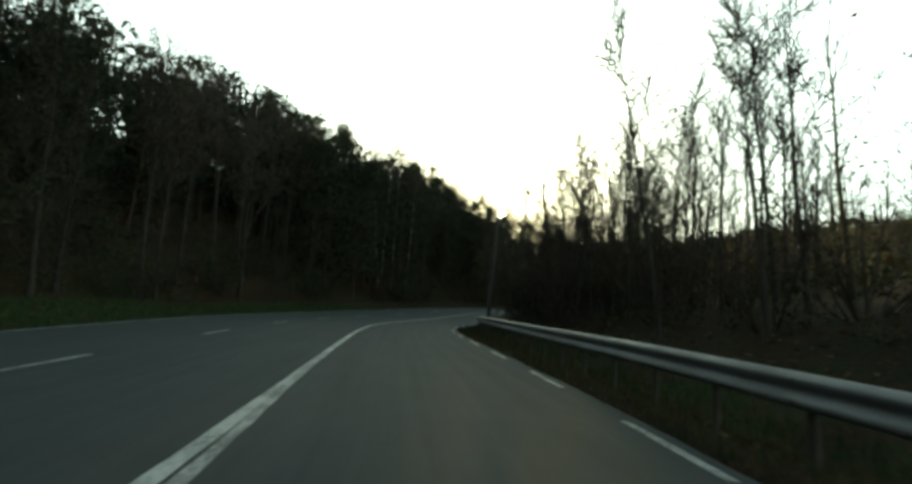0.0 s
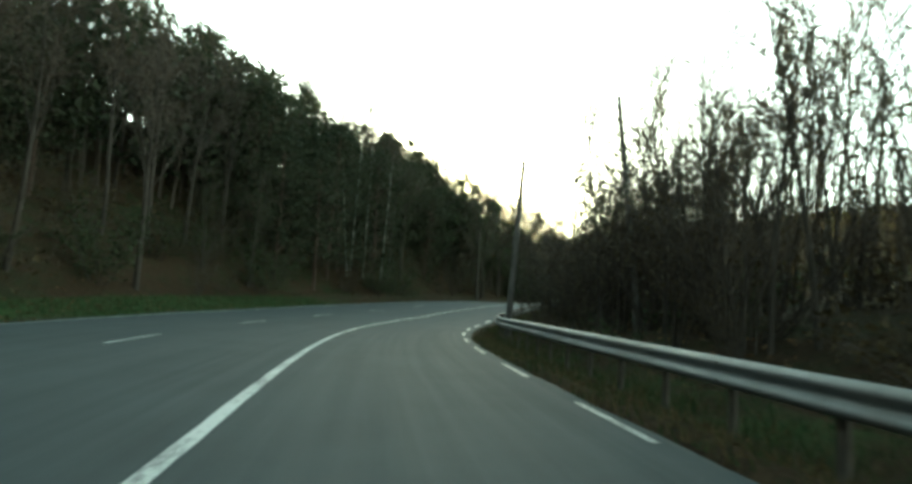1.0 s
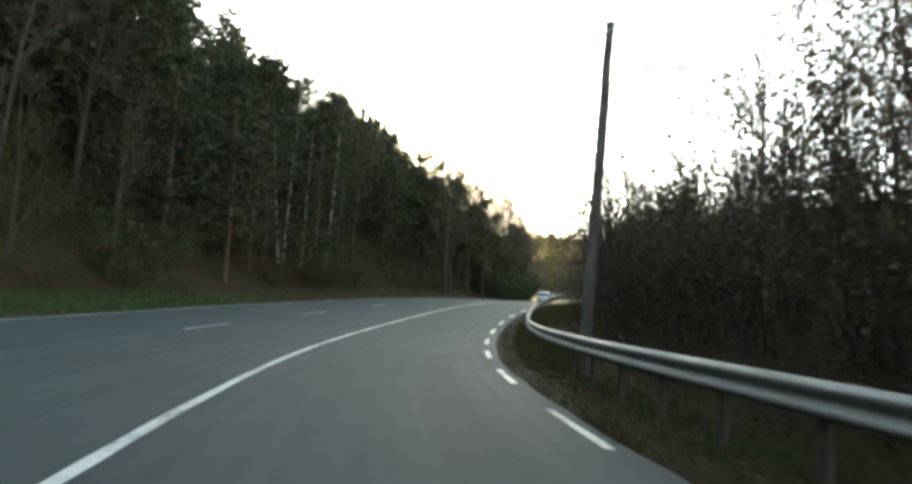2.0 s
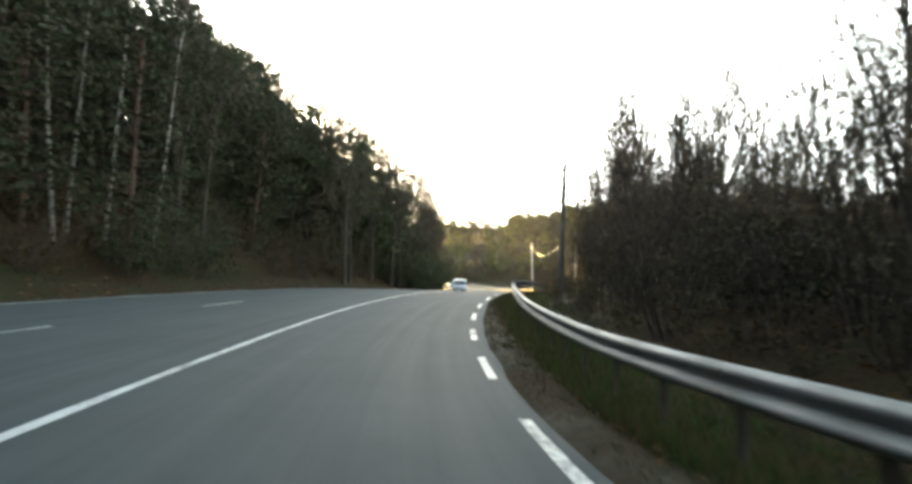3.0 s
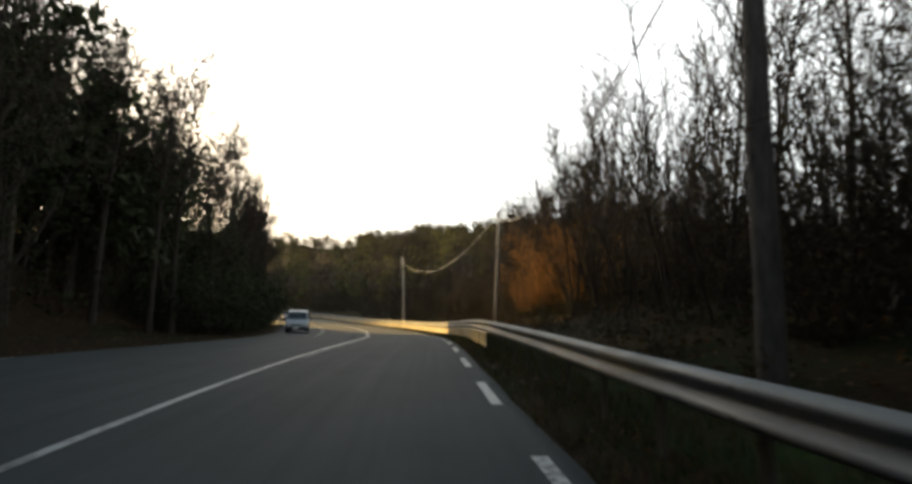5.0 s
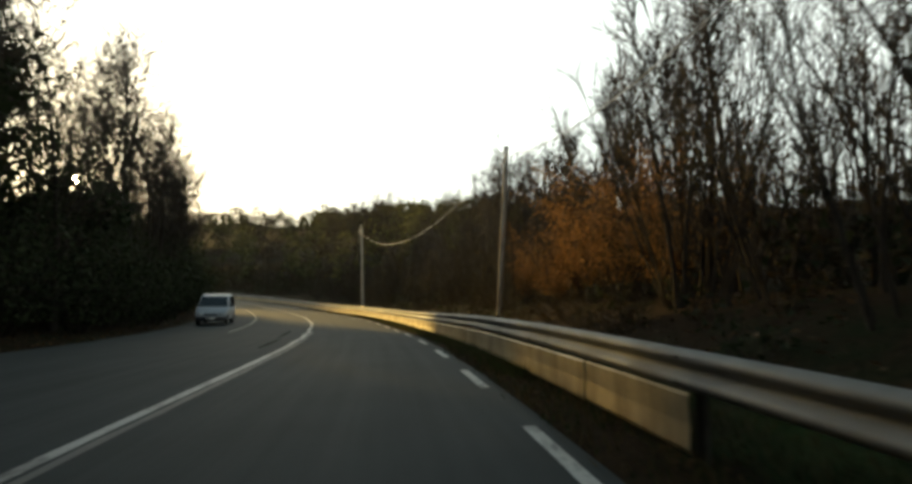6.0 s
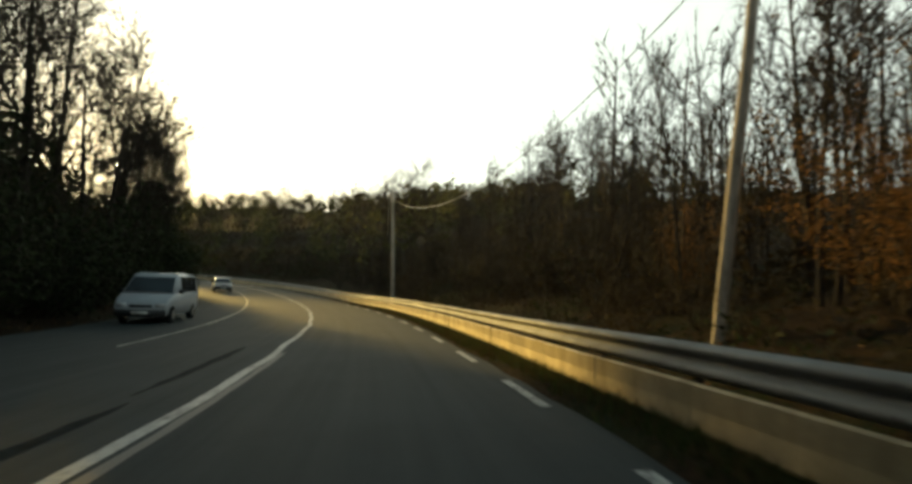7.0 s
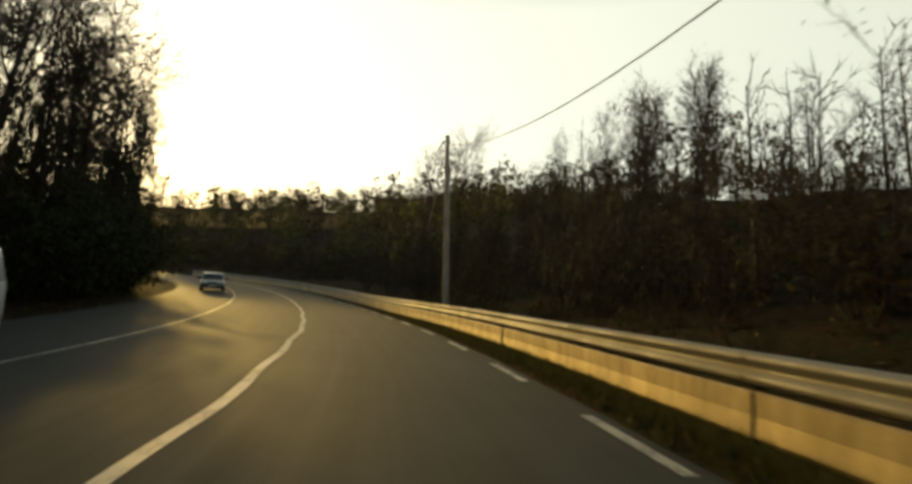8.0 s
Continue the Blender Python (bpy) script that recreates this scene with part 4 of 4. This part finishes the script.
    right = spots_in(rng, 40, 58, -8.8, -14.0, 2.2, 0.85)
    for k, thing in enumerate(clump):
        set_out(thing, right[k::3], rng, False, (0.68, 0.95))
    right = spots_in(rng, 26, 36, -8.6, -12.5, 2.3, 0.85)
    for k, thing in enumerate(tangle):
        set_out(thing, right[k::2], rng, True, (1.05, 1.4))
    right = spots_in(rng, 36, 53, -8.3, -12.5, 2.3, 0.8)
    for k, thing in enumerate(tangle):
        set_out(thing, right[k::2], rng, False, (0.62, 0.9))
    right = spots_in(random.Random(5), 61, 76, -9.4, -11.5, 2.2, 0.85)
    for k, thing in enumerate(tangle):
        set_out(thing, right[k::2], rng, False, (0.7, 0.95))
    right = spots_in(rng, 27, 37, -9.5, -14.0, 2.4, 0.8)
    for k, thing in enumerate(clump):
        set_out(thing, right[k::3], rng, False, (0.7, 0.9))
    right = spots_in(rng, 91, 103, -11.4, -16.5, 2.4, 0.7)
    for k, thing in enumerate(slim):
        set_out(thing, right[k::3], rng, False, (0.7, 1.0))
    right = spots_in(rng, 84, 104, -11.0, -19.0, 3.0, 0.75)
    for k, thing in enumerate(slim):
        set_out(thing, right[k::3], rng, False, (0.7, 0.98))
    right = spots_in(rng, 104, 150, -11.0, -19.0, 3.2, 0.65)
    for k, thing in enumerate(slim):
        set_out(thing, right[k::3], rng, False, (0.42, 0.7))
    set_out(bare[1], [(86, -13.0, 0.85), (94, -14, 0.75), (116, -15, 0.5), (127, -14, 0.45), (133, -16, 0.6)], rng, False)
    # tall bare trees that stand out above the slope behind the far poles
    fans = [plant("fan_crowned_tree", "tall leafless tree with a fan-shaped crown of fine twigs", "tree", "bare trees behind the guardrail", *bare_tree(s, 13, 0.13, 0.28, 15, 0.5, 4, 0, 0, 0.05, 0.42), ["bark"], tree_mats) for s in (141, 142)]
    stand = [(80, 128, 0.7), (77, 121, 0.62), (83, 124, 0.9), (79, 118, 0.8), (86, 121, 1.05), (82, 114, 1.05), (88, 117, 1.15), (84, 110, 1.15), (80, 108, 1.1), (88, 111, 1.1),
             (74, 111, 0.85), (78, 112, 1.0), (85, 117, 1.1), (67.5, 130, 1.05), (70.5, 128, 1.1), (73, 131, 1.0)]
    s, o = nearest(np.array([q[:2] for q in stand], float))
    stand = [(a, b, q[2]) for a, b, q in zip(s.tolist(), o.tolist(), stand)]
    set_out(fans[0], stand[0::2], rng)
    set_out(fans[1], stand[1::2], rng)
    stand = spots_in(random.Random(3), 28, 42, -11.5, -16.0, 3.1, 0.75)
    set_out(fans[0], stand[0::2], rng, False, (0.6, 0.78))
    set_out(fans[1], stand[1::2], rng, False, (0.6, 0.78))
    set_out(copper, [(92.4, -10.0, 0.52), (90.4, -10.5, 0.7), (88.2, -10.7, 0.8), (86.0, -11.0, 0.7), (92.6, -12.6, 0.6), (100.0, -11.8, 0.5)], rng)
    low = [q for q in spots_in(rng, 6, 150, -9.6, -13.6, 2.6, 0.6) if not (79 < q[0] < 97 and q[1] > -10.8) and not 27 < q[0] < 52]
    set_out(thick[0], low[0::3], rng, True, (0.75, 1.2))
    set_out(thick[1], low[1::3], rng, True, (0.8, 1.2))
    set_out(thick[2], low[2::3], rng, True, (0.75, 1.15))
    set_out(thick[0], [(84, -8.4, 0.4), (86.2, -8.0, 0.3), (88.0, -8.5, 0.35), (93.2, -8.3, 0.4), (95.4, -8.8, 0.5), (97, -8.2, 0.4), (90.2, -7.9, 0.25), (99.5, -8.6, 0.45)], rng, False)
    set_out(thick[1], spots_in(rng, 20, 56, -7.2, -7.9, 2.4, 0.7), rng, False, (0.2, 0.36))
    low = spots_in(rng, 100, 136, -7.4, -10.0, 2.2, 0.8)
    set_out(thick[0], low[0::2], rng, False, (0.16, 0.4))
    set_out(thick[2], low[1::2], rng, False, (0.16, 0.4))
    low = spots_in(rng, -8, 128, 12.0, 16.0, 2.9, 0.85)
    set_out(thick[0], low[0::3], rng, False, (0.6, 1.1))
    set_out(thick[1], low[1::3], rng, False, (0.6, 1.1))
    set_out(green, low[2::3], rng, False, (0.6, 1.1))

    # the depth of the woods, and the hills beyond the bend
    lows = [low_tree(91, 13, 4, 1), low_tree(92, 12, 26, 2), low_tree(93, 14, 3, 1), low_tree(94, 11, 30, 2)]
    rounds = [round_tree(95, 11, 300, 2), round_tree(96, 12, 230, 1), round_tree(97, 10, 330, 2), round_tree(98, 13, 200, 1)]
    dense = [round_tree(195, 10, 900, 2), round_tree(196, 11, 800, 2), round_tree(197, 9, 900, 1)]
    scrubby = [round_tree(s, h, 380, 1, (0.10, 0.22)) for s, h in ((295, 11), (296, 10), (297, 12))]
    leafless = [low_tree(191, 12, 0, 1), low_tree(192, 11, 0, 1), low_tree(193, 13, 1, 1)]
    mats = ["twig", "bud", "needle"]

    def on_land(pairs):
        xy = np.array([on_road(s, o)[:2] for s, o in pairs])
        s, o = nearest(xy)
        z = land_height(xy[:, 0], xy[:, 1], s, o)
        ok = np.where(o > 0, o > 12, o < -11)
        return [(x, y, h) for (x, y), h, k in zip(xy, z, ok) if k]
    def on_side(pairs):
        return [tuple(at_side(s, o)) for s, o in pairs]
    scatter("left_woods", "deep wood of bare trees and evergreens on the bank", "woods", lows[:4], on_land(spots_in(rng, 46, 108, 22, 50, 4.3, 0.95)), mats, rng, (0.9, 1.22))
    scatter("bare_bank_woods", "wood of leafless trees high on the bank", "woods", lows[0::2], on_land(spots_in(rng, -20, 46, 22, 48, 4.3, 0.95)), mats, rng, (0.9, 1.2))
    scatter("evergreen_wood", "dense dark evergreens on the upper bank", "woods", rounds[0::2], on_land(spots_in(rng, 14, 84, 19, 31, 3.3, 0.9)), mats, rng, (0.78, 1.05))
    scatter("tall_evergreens", "tall dark evergreens crowning the bank", "woods", rounds[0::2], on_land(spots_in(random.Random(9), 36, 66, 20, 31, 3.4, 0.7)), mats, rng, (0.98, 1.18))
    scatter("bank_woods", "dense wood of bare and ivied trees on the lower bank", "woods", dense, on_land(spots_in(rng, 66, 78, 17.5, 31, 2.9, 0.95) + spots_in(rng, 78, 104, 13.2, 31, 2.9, 0.95)), ["twig", "withered", "ivy"], rng, (0.62, 1.02))
    scatter("hollow_woods", "dense dark low trees in the depth of the bank", "woods", dense, on_land(spots_in(rng, 86, 128, 22, 48, 4.6, 0.9) + spots_in(rng, 24, 62, 23, 42, 4.4, 0.9)), ["twig", "withered", "ivy"], rng, (0.5, 0.8))
    scatter("bend_woods", "low ivied trees inside the bend", "woods", dense, on_land(spots_in(rng, 104, 127, 12.6, 22, 2.8, 0.7)), ["twig", "bud", "ivy"], rng, (0.52, 0.82))
    scatter("slope_scrub", "scrub of low bushes on the slope behind the guardrail", "scrub", scrubby, on_land(spots_in(rng, 87, 150, -14, -54, 3.1, 0.85)), ["twig", "bramble"], rng, (0.22, 0.5))
    scatter("right_woods", "deep wood of bare trees beyond the guardrail", "woods", leafless, on_land(spots_in(rng, -10, 142, -17, -52, 5.0, 0.92) + spots_in(rng, 92, 108, -14, -26, 3.0, 0.7)), mats, rng, (0.65, 1.0))
    scatter("far_woods", "wooded hillside of mixed bare and evergreen trees", "woods", rounds, on_land(spots_in(rng, 140, 280, -11, -150, 6.8, 0.92)), ["twig", "withered", "olive"], rng, (0.64, 1.12))
    ridge = []
    crest = [round_tree(s, h, 110, 2, (0.35, 0.8)) for s, h in ((395, 10), (396, 12), (397, 9))]
    for k in range(360):
        w, d = math.radians(rng.uniform(31, 66)), rng.uniform(235, 330)
        ridge.append((37 + math.sin(w) * d, 88 + math.cos(w) * d))
    ridge = np.array(ridge)
    rs, ro = nearest(ridge)
    scatter("ridge_woods", "distant wooded ridge of bare and evergreen trees", "woods", crest, [(x, y, h - 2.2) for (x, y), h in zip(ridge, land_height(ridge[:, 0], ridge[:, 1], rs, ro))], ["twig", "withered", "olive"], rng, (0.7, 1.3))
    brow = ridge[(ridge[:, 0] - 37) > 0.78 * (ridge[:, 1] - 88)][:170]
    rs, ro = nearest(brow)
    scatter("brow_woods", "tall trees on the brow of the distant ridge", "woods", crest, [(x, y, h - 2.0) for (x, y), h in zip(brow, land_height(brow[:, 0], brow[:, 1], rs, ro))], ["twig", "withered", "olive"], rng, (1.15, 1.7))
    scatter("inner_woods", "low wood inside the bend", "woods", rounds, on_land(spots_in(rng, 134, 230, 14, 60, 5.5, 0.8)), mats, rng, (0.4, 0.66))
    under = []
    for s0, s1, o0, o1, gap, keep in ((-10, 80, 11.9, 17, 2.4, 0.85), (-10, 130, 17, 30, 3.6, 0.8), (80, 130, 12.5, 17, 3.0, 0.8), (0, 30, -9.5, -22, 3.0, 0.85), (30, 98, -9.0, -22, 2.7, 0.8), (98, 160, -9.5, -22, 3.0, 0.85), (150, 240, -8.5, -30, 4.2, 0.8), (166, 216, -9, -30, 2.6, 0.85), (56, 100, -22, -38, 3.2, 0.8)):
        under += spots_in(rng, s0, s1, o0, o1, gap, keep)
    brush = []
    for sd, slot, lv in ((101, 1, 11), (102, 2, 13), (103, 1, 15)):
        b = Buf()
        q = random.Random(sd)
        for i in range(9):
            w = q.uniform(0, 2 * math.pi)
            pts, rads = bough((0, 0, -0.3), (math.cos(w), math.sin(w), q.uniform(0.6, 1.5)), q.uniform(1.6, 3.0), 0.02, 3, q, 0.05, 0.2)
            tube(b, pts, rads, 3, 0)
            for j in range(9):
                a, ad = on_line(pts, q.random())
                sprig(b, q, a, fork(ad, q, q.uniform(0.4, 1.1)), q.uniform(0.3, 0.9), 0.011, 0)
            for j in range(lv):
                a, ad = on_line(pts, 0.2 + 0.8 * q.random())
                leaf(b, q, a + Vector((q.gauss(0, 0.3), q.gauss(0, 0.3), q.gauss(0, 0.25))), q.uniform(0.08, 0.18), slot)
        brush.append(b)
    edge = spots_in(rng, 8, 84, -7.4, -10.6, 1.7, 0.85) + spots_in(rng, 84, 138, -7.0, -11.0, 1.9, 0.85)
    scatter("roadside_brush", "low dark brush on the ground behind the guardrail", "brush", brush, on_side(edge), ["twig", "bramble", "ivy"], rng, (0.26, 0.55))
    scatter("undergrowth", "tangled brown and green undergrowth beneath the trees", "undergrowth", brush, on_land(under), ["twig", "bramble", "ivy"], rng, (0.7, 1.3))


def blades(name, label, stretch, count, mats, rng, tall=(0.08, 0.28)):
    """Grass on the verges, as one mesh."""
    b = Buf()
    spots = []
    while len(spots) < count:
        s0, s1, o0, o1 = stretch[rng.randrange(len(stretch))]
        spots.append((rng.uniform(s0, s1), rng.uniform(o0, o1)))
    xy = np.array([on_road(s, o)[:2] for s, o in spots])
    s, o = nearest(xy)
    z = land_height(xy[:, 0], xy[:, 1], s, o) + np.where((o < -4.3) & (o > -6.5), 0.06, 0.0)
    for (x, y), h, left in zip(xy, z, o > 0):
        slot = 0 if rng.random() < (0.8 if left else 0.62) else 1
        for k in range(3):
            l = rng.uniform(*tall)
            w = Vector((rng.gauss(0, 0.35), rng.gauss(0, 0.35), 1))
            sprig(b, rng, Vector((x + rng.gauss(0, 0.06), y + rng.gauss(0, 0.06), h - 0.02)), w, l, rng.uniform(0.006, 0.014), slot)
    tagged(new(name, buf_mesh(name, b, mats)), label, "grass", kind="stuff")


def fallen_leaves(rng):
    b = Buf()
    spots = [(rng.uniform(2, 128), rng.choice([-1, 1])) for i in range(9000)]
    spots = [(s, rng.uniform(LEFT_EDGE + 0.3, 15) if side > 0 else -rng.uniform(LANE + 0.5, 10.5)) for s, side in spots]
    xy = np.array([on_road(s, o)[:2] for s, o in spots])
    s, o = nearest(xy)
    z = land_height(xy[:, 0], xy[:, 1], s, o)
    for (x, y), h in zip(xy, z):
        leaf(b, rng, (x, y, h + 0.03), rng.uniform(0.04, 0.10), 0, 0.8, True)
    spots = [(rng.uniform(2, 128), -rng.choice([rng.uniform(4.45, 5.1), rng.gauss(5.0, 0.12)])) for i in range(2600)]
    xy = np.array([on_road(s, o)[:2] for s, o in spots])
    z = land_height(xy[:, 0], xy[:, 1], *np.array(spots).T)
    for (x, y), h in zip(xy, z):
        leaf(b, rng, (x, y, h + rng.uniform(0.05, 0.1)), rng.uniform(0.025, 0.06), 0, 0.6, True)
    tagged(new("fallen_leaves", buf_mesh("fallen_leaves", b, ["litter"])), "dry brown fallen leaves on the verges", "leaves", kind="stuff")


# ---- vehicles ----
def shell(profile, half, mat, name, inset=0.06):
    """A closed body from a side outline (length, height, share of the half width), with rounded flanks."""
    bm = bmesh.new()
    rings = []
    for k in (-1.0, -0.93, 0.0, 0.93, 1.0):
        ring = []
        n = len(profile)
        cx, cz = sum(p[0] for p in profile) / n, sum(p[1] for p in profile) / n
        for x, z, share in profile:
            pull = inset if abs(k) == 1.0 else 0.0
            ring.append(bm.verts.new((k * half * share, x + (cx - x) * pull * 0.35, z + (cz - z) * pull)))
        rings.append(ring)
    for a, b in zip(rings, rings[1:]):
        for i in range(len(a)):
            bm.faces.new((a[i], a[(i + 1) % len(a)], b[(i + 1) % len(a)], b[i]))
    bm.faces.new(rings[0])
    bm.faces.new(list(reversed(rings[-1])))
    bmesh.ops.bevel(bm, geom=[e for e in bm.edges if e.calc_face_angle(0) > 0.5], offset=0.03, segments=2, affect="EDGES")
    return bm_mesh(name, bm, mat, True)


def slab(corners, thick, mat, name):
    """A pane or plate from four corners, with thickness."""
    a, b, c, d = (Vector(q) for q in corners)
    nrm = (b - a).cross(d - a).normalized() * thick
    buf = Buf()
    buf.add([a, b, c, d, a - nrm, b - nrm, c - nrm, d - nrm], [(0, 1, 2, 3), (7, 6, 5, 4), (0, 4, 5, 1), (1, 5, 6, 2), (2, 6, 7, 3), (3, 7, 4, 0)])
    return buf_mesh(name, buf, [mat])


def block(x0, x1, y0, y1, z0, z1, mat, name, r=0.02):
    bm = bmesh.new()
    bmesh.ops.create_cube(bm, size=1, matrix=Matrix.Translation(((x0 + x1) / 2, (y0 + y1) / 2, (z0 + z1) / 2)) @ Matrix.Diagonal((x1 - x0, y1 - y0, z1 - z0, 1)))
    bmesh.ops.bevel(bm, geom=bm.edges[:], offset=r, segments=2, affect="EDGES")
    return bm_mesh(name, bm, mat, True)


def wheel(parent, x, y, r):
    def ring(rr, w0, w1, mat, name):
        buf = Buf()
        tube(buf, [(w0, 0, 0), (w0 + (w1 - w0) * 0.15, 0, 0), (w1 - (w1 - w0) * 0.15, 0, 0), (w1, 0, 0)], [rr * 0.9, rr, rr, rr * 0.9], 20)
        buf.add([Vector((w0, math.cos(k * math.pi / 10) * rr * 0.9, math.sin(k * math.pi / 10) * rr * 0.9)) for k in range(20)], [tuple(range(20))])
        return buf_mesh(name, buf, [mat], False)
    w = part("wheel", ring(r, -0.1, 0.1, "rubber", "tyre"), parent, "black tyre", pose(x, y, r))
    part("rim", ring(r * 0.62, -0.106, 0.106, "alloy", "rim"), w, "grey wheel rim")


def vehicle(name, label, category, mat, s, off, van):
    """A vehicle that faces against the camera's way; its length runs along y, its nose at -y."""
    car = tagged(new(name), label, category)
    p = on_road(s, off)
    car.matrix_basis = pose(p.x, p.y, p.z, 0, 0, heading(s))
    if van:
        half, belt, roof, nose, tail, r = 0.91, 1.10, 1.88, -2.2, 2.25, 0.32
        low = [(nose + 0.03, 0.30, 0.84), (nose - 0.05, 0.55, 0.90), (nose + 0.04, 0.80, 0.93), (nose + 0.34, 0.98, 0.96), (nose + 0.72, belt, 0.99), (tail - 0.04, belt + 0.05, 0.99), (tail, 0.7, 0.97), (tail, 0.32, 0.95)]
        top = [(nose + 0.60, belt - 0.08, 0.96), (nose + 1.42, roof - 0.13, 0.83), (nose + 1.72, roof - 0.03, 0.80), (nose + 2.3, roof, 0.79), (tail - 0.55, roof - 0.02, 0.79), (tail - 0.1, roof - 0.12, 0.82), (tail - 0.03, belt - 0.05, 0.96)]
        wind = [(nose + 0.74, belt + 0.04, 0.88), (nose + 1.36, roof - 0.19, 0.78)]
    else:
        half, belt, roof, nose, tail, r = 0.86, 0.90, 1.42, -2.1, 2.05, 0.30
        low = [(nose, 0.28, 0.88), (nose - 0.02, 0.52, 0.92), (nose + 0.12, 0.68, 0.94), (nose + 1.0, belt - 0.04, 0.98), (tail - 0.15, belt + 0.05, 0.97), (tail, 0.6, 0.95), (tail, 0.28, 0.93)]
        top = [(nose + 0.95, belt - 0.06, 0.94), (nose + 1.75, roof - 0.05, 0.76), (nose + 2.1, roof, 0.74), (tail - 1.1, roof - 0.02, 0.74), (tail - 0.35, belt + 0.02, 0.90), (tail - 0.3, belt - 0.06, 0.94)]
        wind = [(nose + 1.05, belt + 0.02, 0.82), (nose + 1.70, roof - 0.11, 0.70)]
    part("body", shell(low, half, mat, "body"), car)
    part("cabin", shell(top, half, mat, "cabin", 0.02), car)
    (y0, z0, w0), (y1, z1, w1) = wind
    part("windscreen", slab([(-half * w0, y0 - 0.04, z0), (half * w0, y0 - 0.04, z0), (half * w1, y1 - 0.04, z1), (-half * w1, y1 - 0.04, z1)], -0.02, "glass", "windscreen"), car, "dark windscreen")
    ends = (nose + 1.75, tail - (0.35 if van else 0.95))
    n = 3 if van else 2
    for side in (-1, 1):
        for k in range(n):
            a, b = (ends[0] + (ends[1] - ends[0]) * (k + q) / n for q in (0.04, 0.94))
            zl, zh = belt + 0.05, roof - 0.13
            xl, xh = half * 0.955 * side, half * (0.845 if van else 0.80) * side
            part("side_window", slab([(xl, a, zl), (xl, b, zl), (xh, b - 0.03, zh), (xh, a + 0.05, zh)], -0.02 * side, "glass", "side_window"), car, "dark side window")
    part("rear_window", slab([(half * 0.8, tail + 0.0 if van else tail - 0.42, belt + 0.1), (-half * 0.8, tail if van else tail - 0.42, belt + 0.1), (-half * 0.7, tail - 0.09 if van else tail - 0.98, roof - 0.13), (half * 0.7, tail - 0.09 if van else tail - 0.98, roof - 0.13)], -0.02, "glass", "rear_window"), car)
    part("bumper", block(-half * 0.9, half * 0.9, nose - 0.08, nose + 0.05, 0.28, 0.52, "trim", "bumper", 0.03), car, "dark plastic bumper")
    part("grille", block(-half * 0.4, half * 0.4, nose - 0.045, nose + 0.05, 0.60, 0.70, "trim", "grille", 0.01), car, "dark grille")
    part("number_plate", block(-0.26, 0.26, nose - 0.095, nose - 0.07, 0.36, 0.47, "plate", "number_plate", 0.004), car, "plain number plate")
    for side in (-1, 1):
        x = side * half * 0.68
        part("headlight", block(x - 0.16, x + 0.16, nose - 0.05, nose + 0.10, 0.60, 0.76 if van else 0.72, "lens", "headlight", 0.02), car, "clear headlight")
        m = part("wing_mirror", block(side * half + (0.0 if side > 0 else -0.2), side * half + (0.2 if side > 0 else 0.0), nose + 1.15, nose + 1.27, belt, belt + 0.17, "trim", "wing_mirror", 0.03), car, "dark wing mirror")
        for y in (nose + 0.78, tail - 0.75):
            wheel(car, side * (half - 0.13), y, r)
    return car


def sun_disc():
    bm = bmesh.new()
    bmesh.ops.create_uvsphere(bm, u_segments=24, v_segments=12, radius=18)
    ob = new("sun_disc", bm_mesh("sun_disc", bm, "sun", True))
    ob.location = Vector((50, 80, -45)) + SUN_WAY * 3000
    tagged(ob, "low golden sun behind the trees", "sun", kind="structure")


# ---- build ----
ground()
surface = road()
markings(surface)
verge()
guardrail()
poles()
woods()
lawn = random.Random(5)
blades("verge_grass", "short green and dry grass on the verges", [(4, 130, -5.15, -7.2), (4, 130, -5.3, -6.2), (-5, 46, LEFT_EDGE + 0.4, 11)], 22000, ["grass", "dry_grass"], lawn, (0.06, 0.26))
blades("edge_grass", "rough dark grass along the road edge and the guard panels", [(84, 130, -4.4, -4.95), (96, 130, -4.3, -4.95), (3, 30, -4.22, -5.2), (56, 86, -4.22, -5.2)], 13000, ["dry_grass", "grass"], lawn, (0.05, 0.2))
blades("rail_grass", "tufts of fresh green grass and dry stalks under the guardrail", [(36, 62, -4.95, -6.5), (36, 62, -4.95, -5.8)], 6500, ["lush_grass", "dry_grass"], lawn, (0.08, 0.32))
blades("panel_grass", "sunlit olive grass between the asphalt and the guard panels", [(80, 122, -4.4, -4.95), (80, 122, -4.65, -4.98)], 9000, ["lush_grass", "dry_grass"], lawn, (0.08, 0.27))
blades("verge_weeds", "sparse dry weeds on the bare dirt edge", [(28, 58, -4.4, -5.2)], 2200, ["dry_grass", "grass"], lawn, (0.03, 0.13))
fallen_leaves(lawn)
vehicle("van", "white passenger van with dark windows driving in the oncoming lane", "van", "white_body", 108.2, 5.8, True)
vehicle("car", "silver car in the oncoming lane at the bend", "car", "silver_body", 143.5, 5.2, False)
sun_disc()
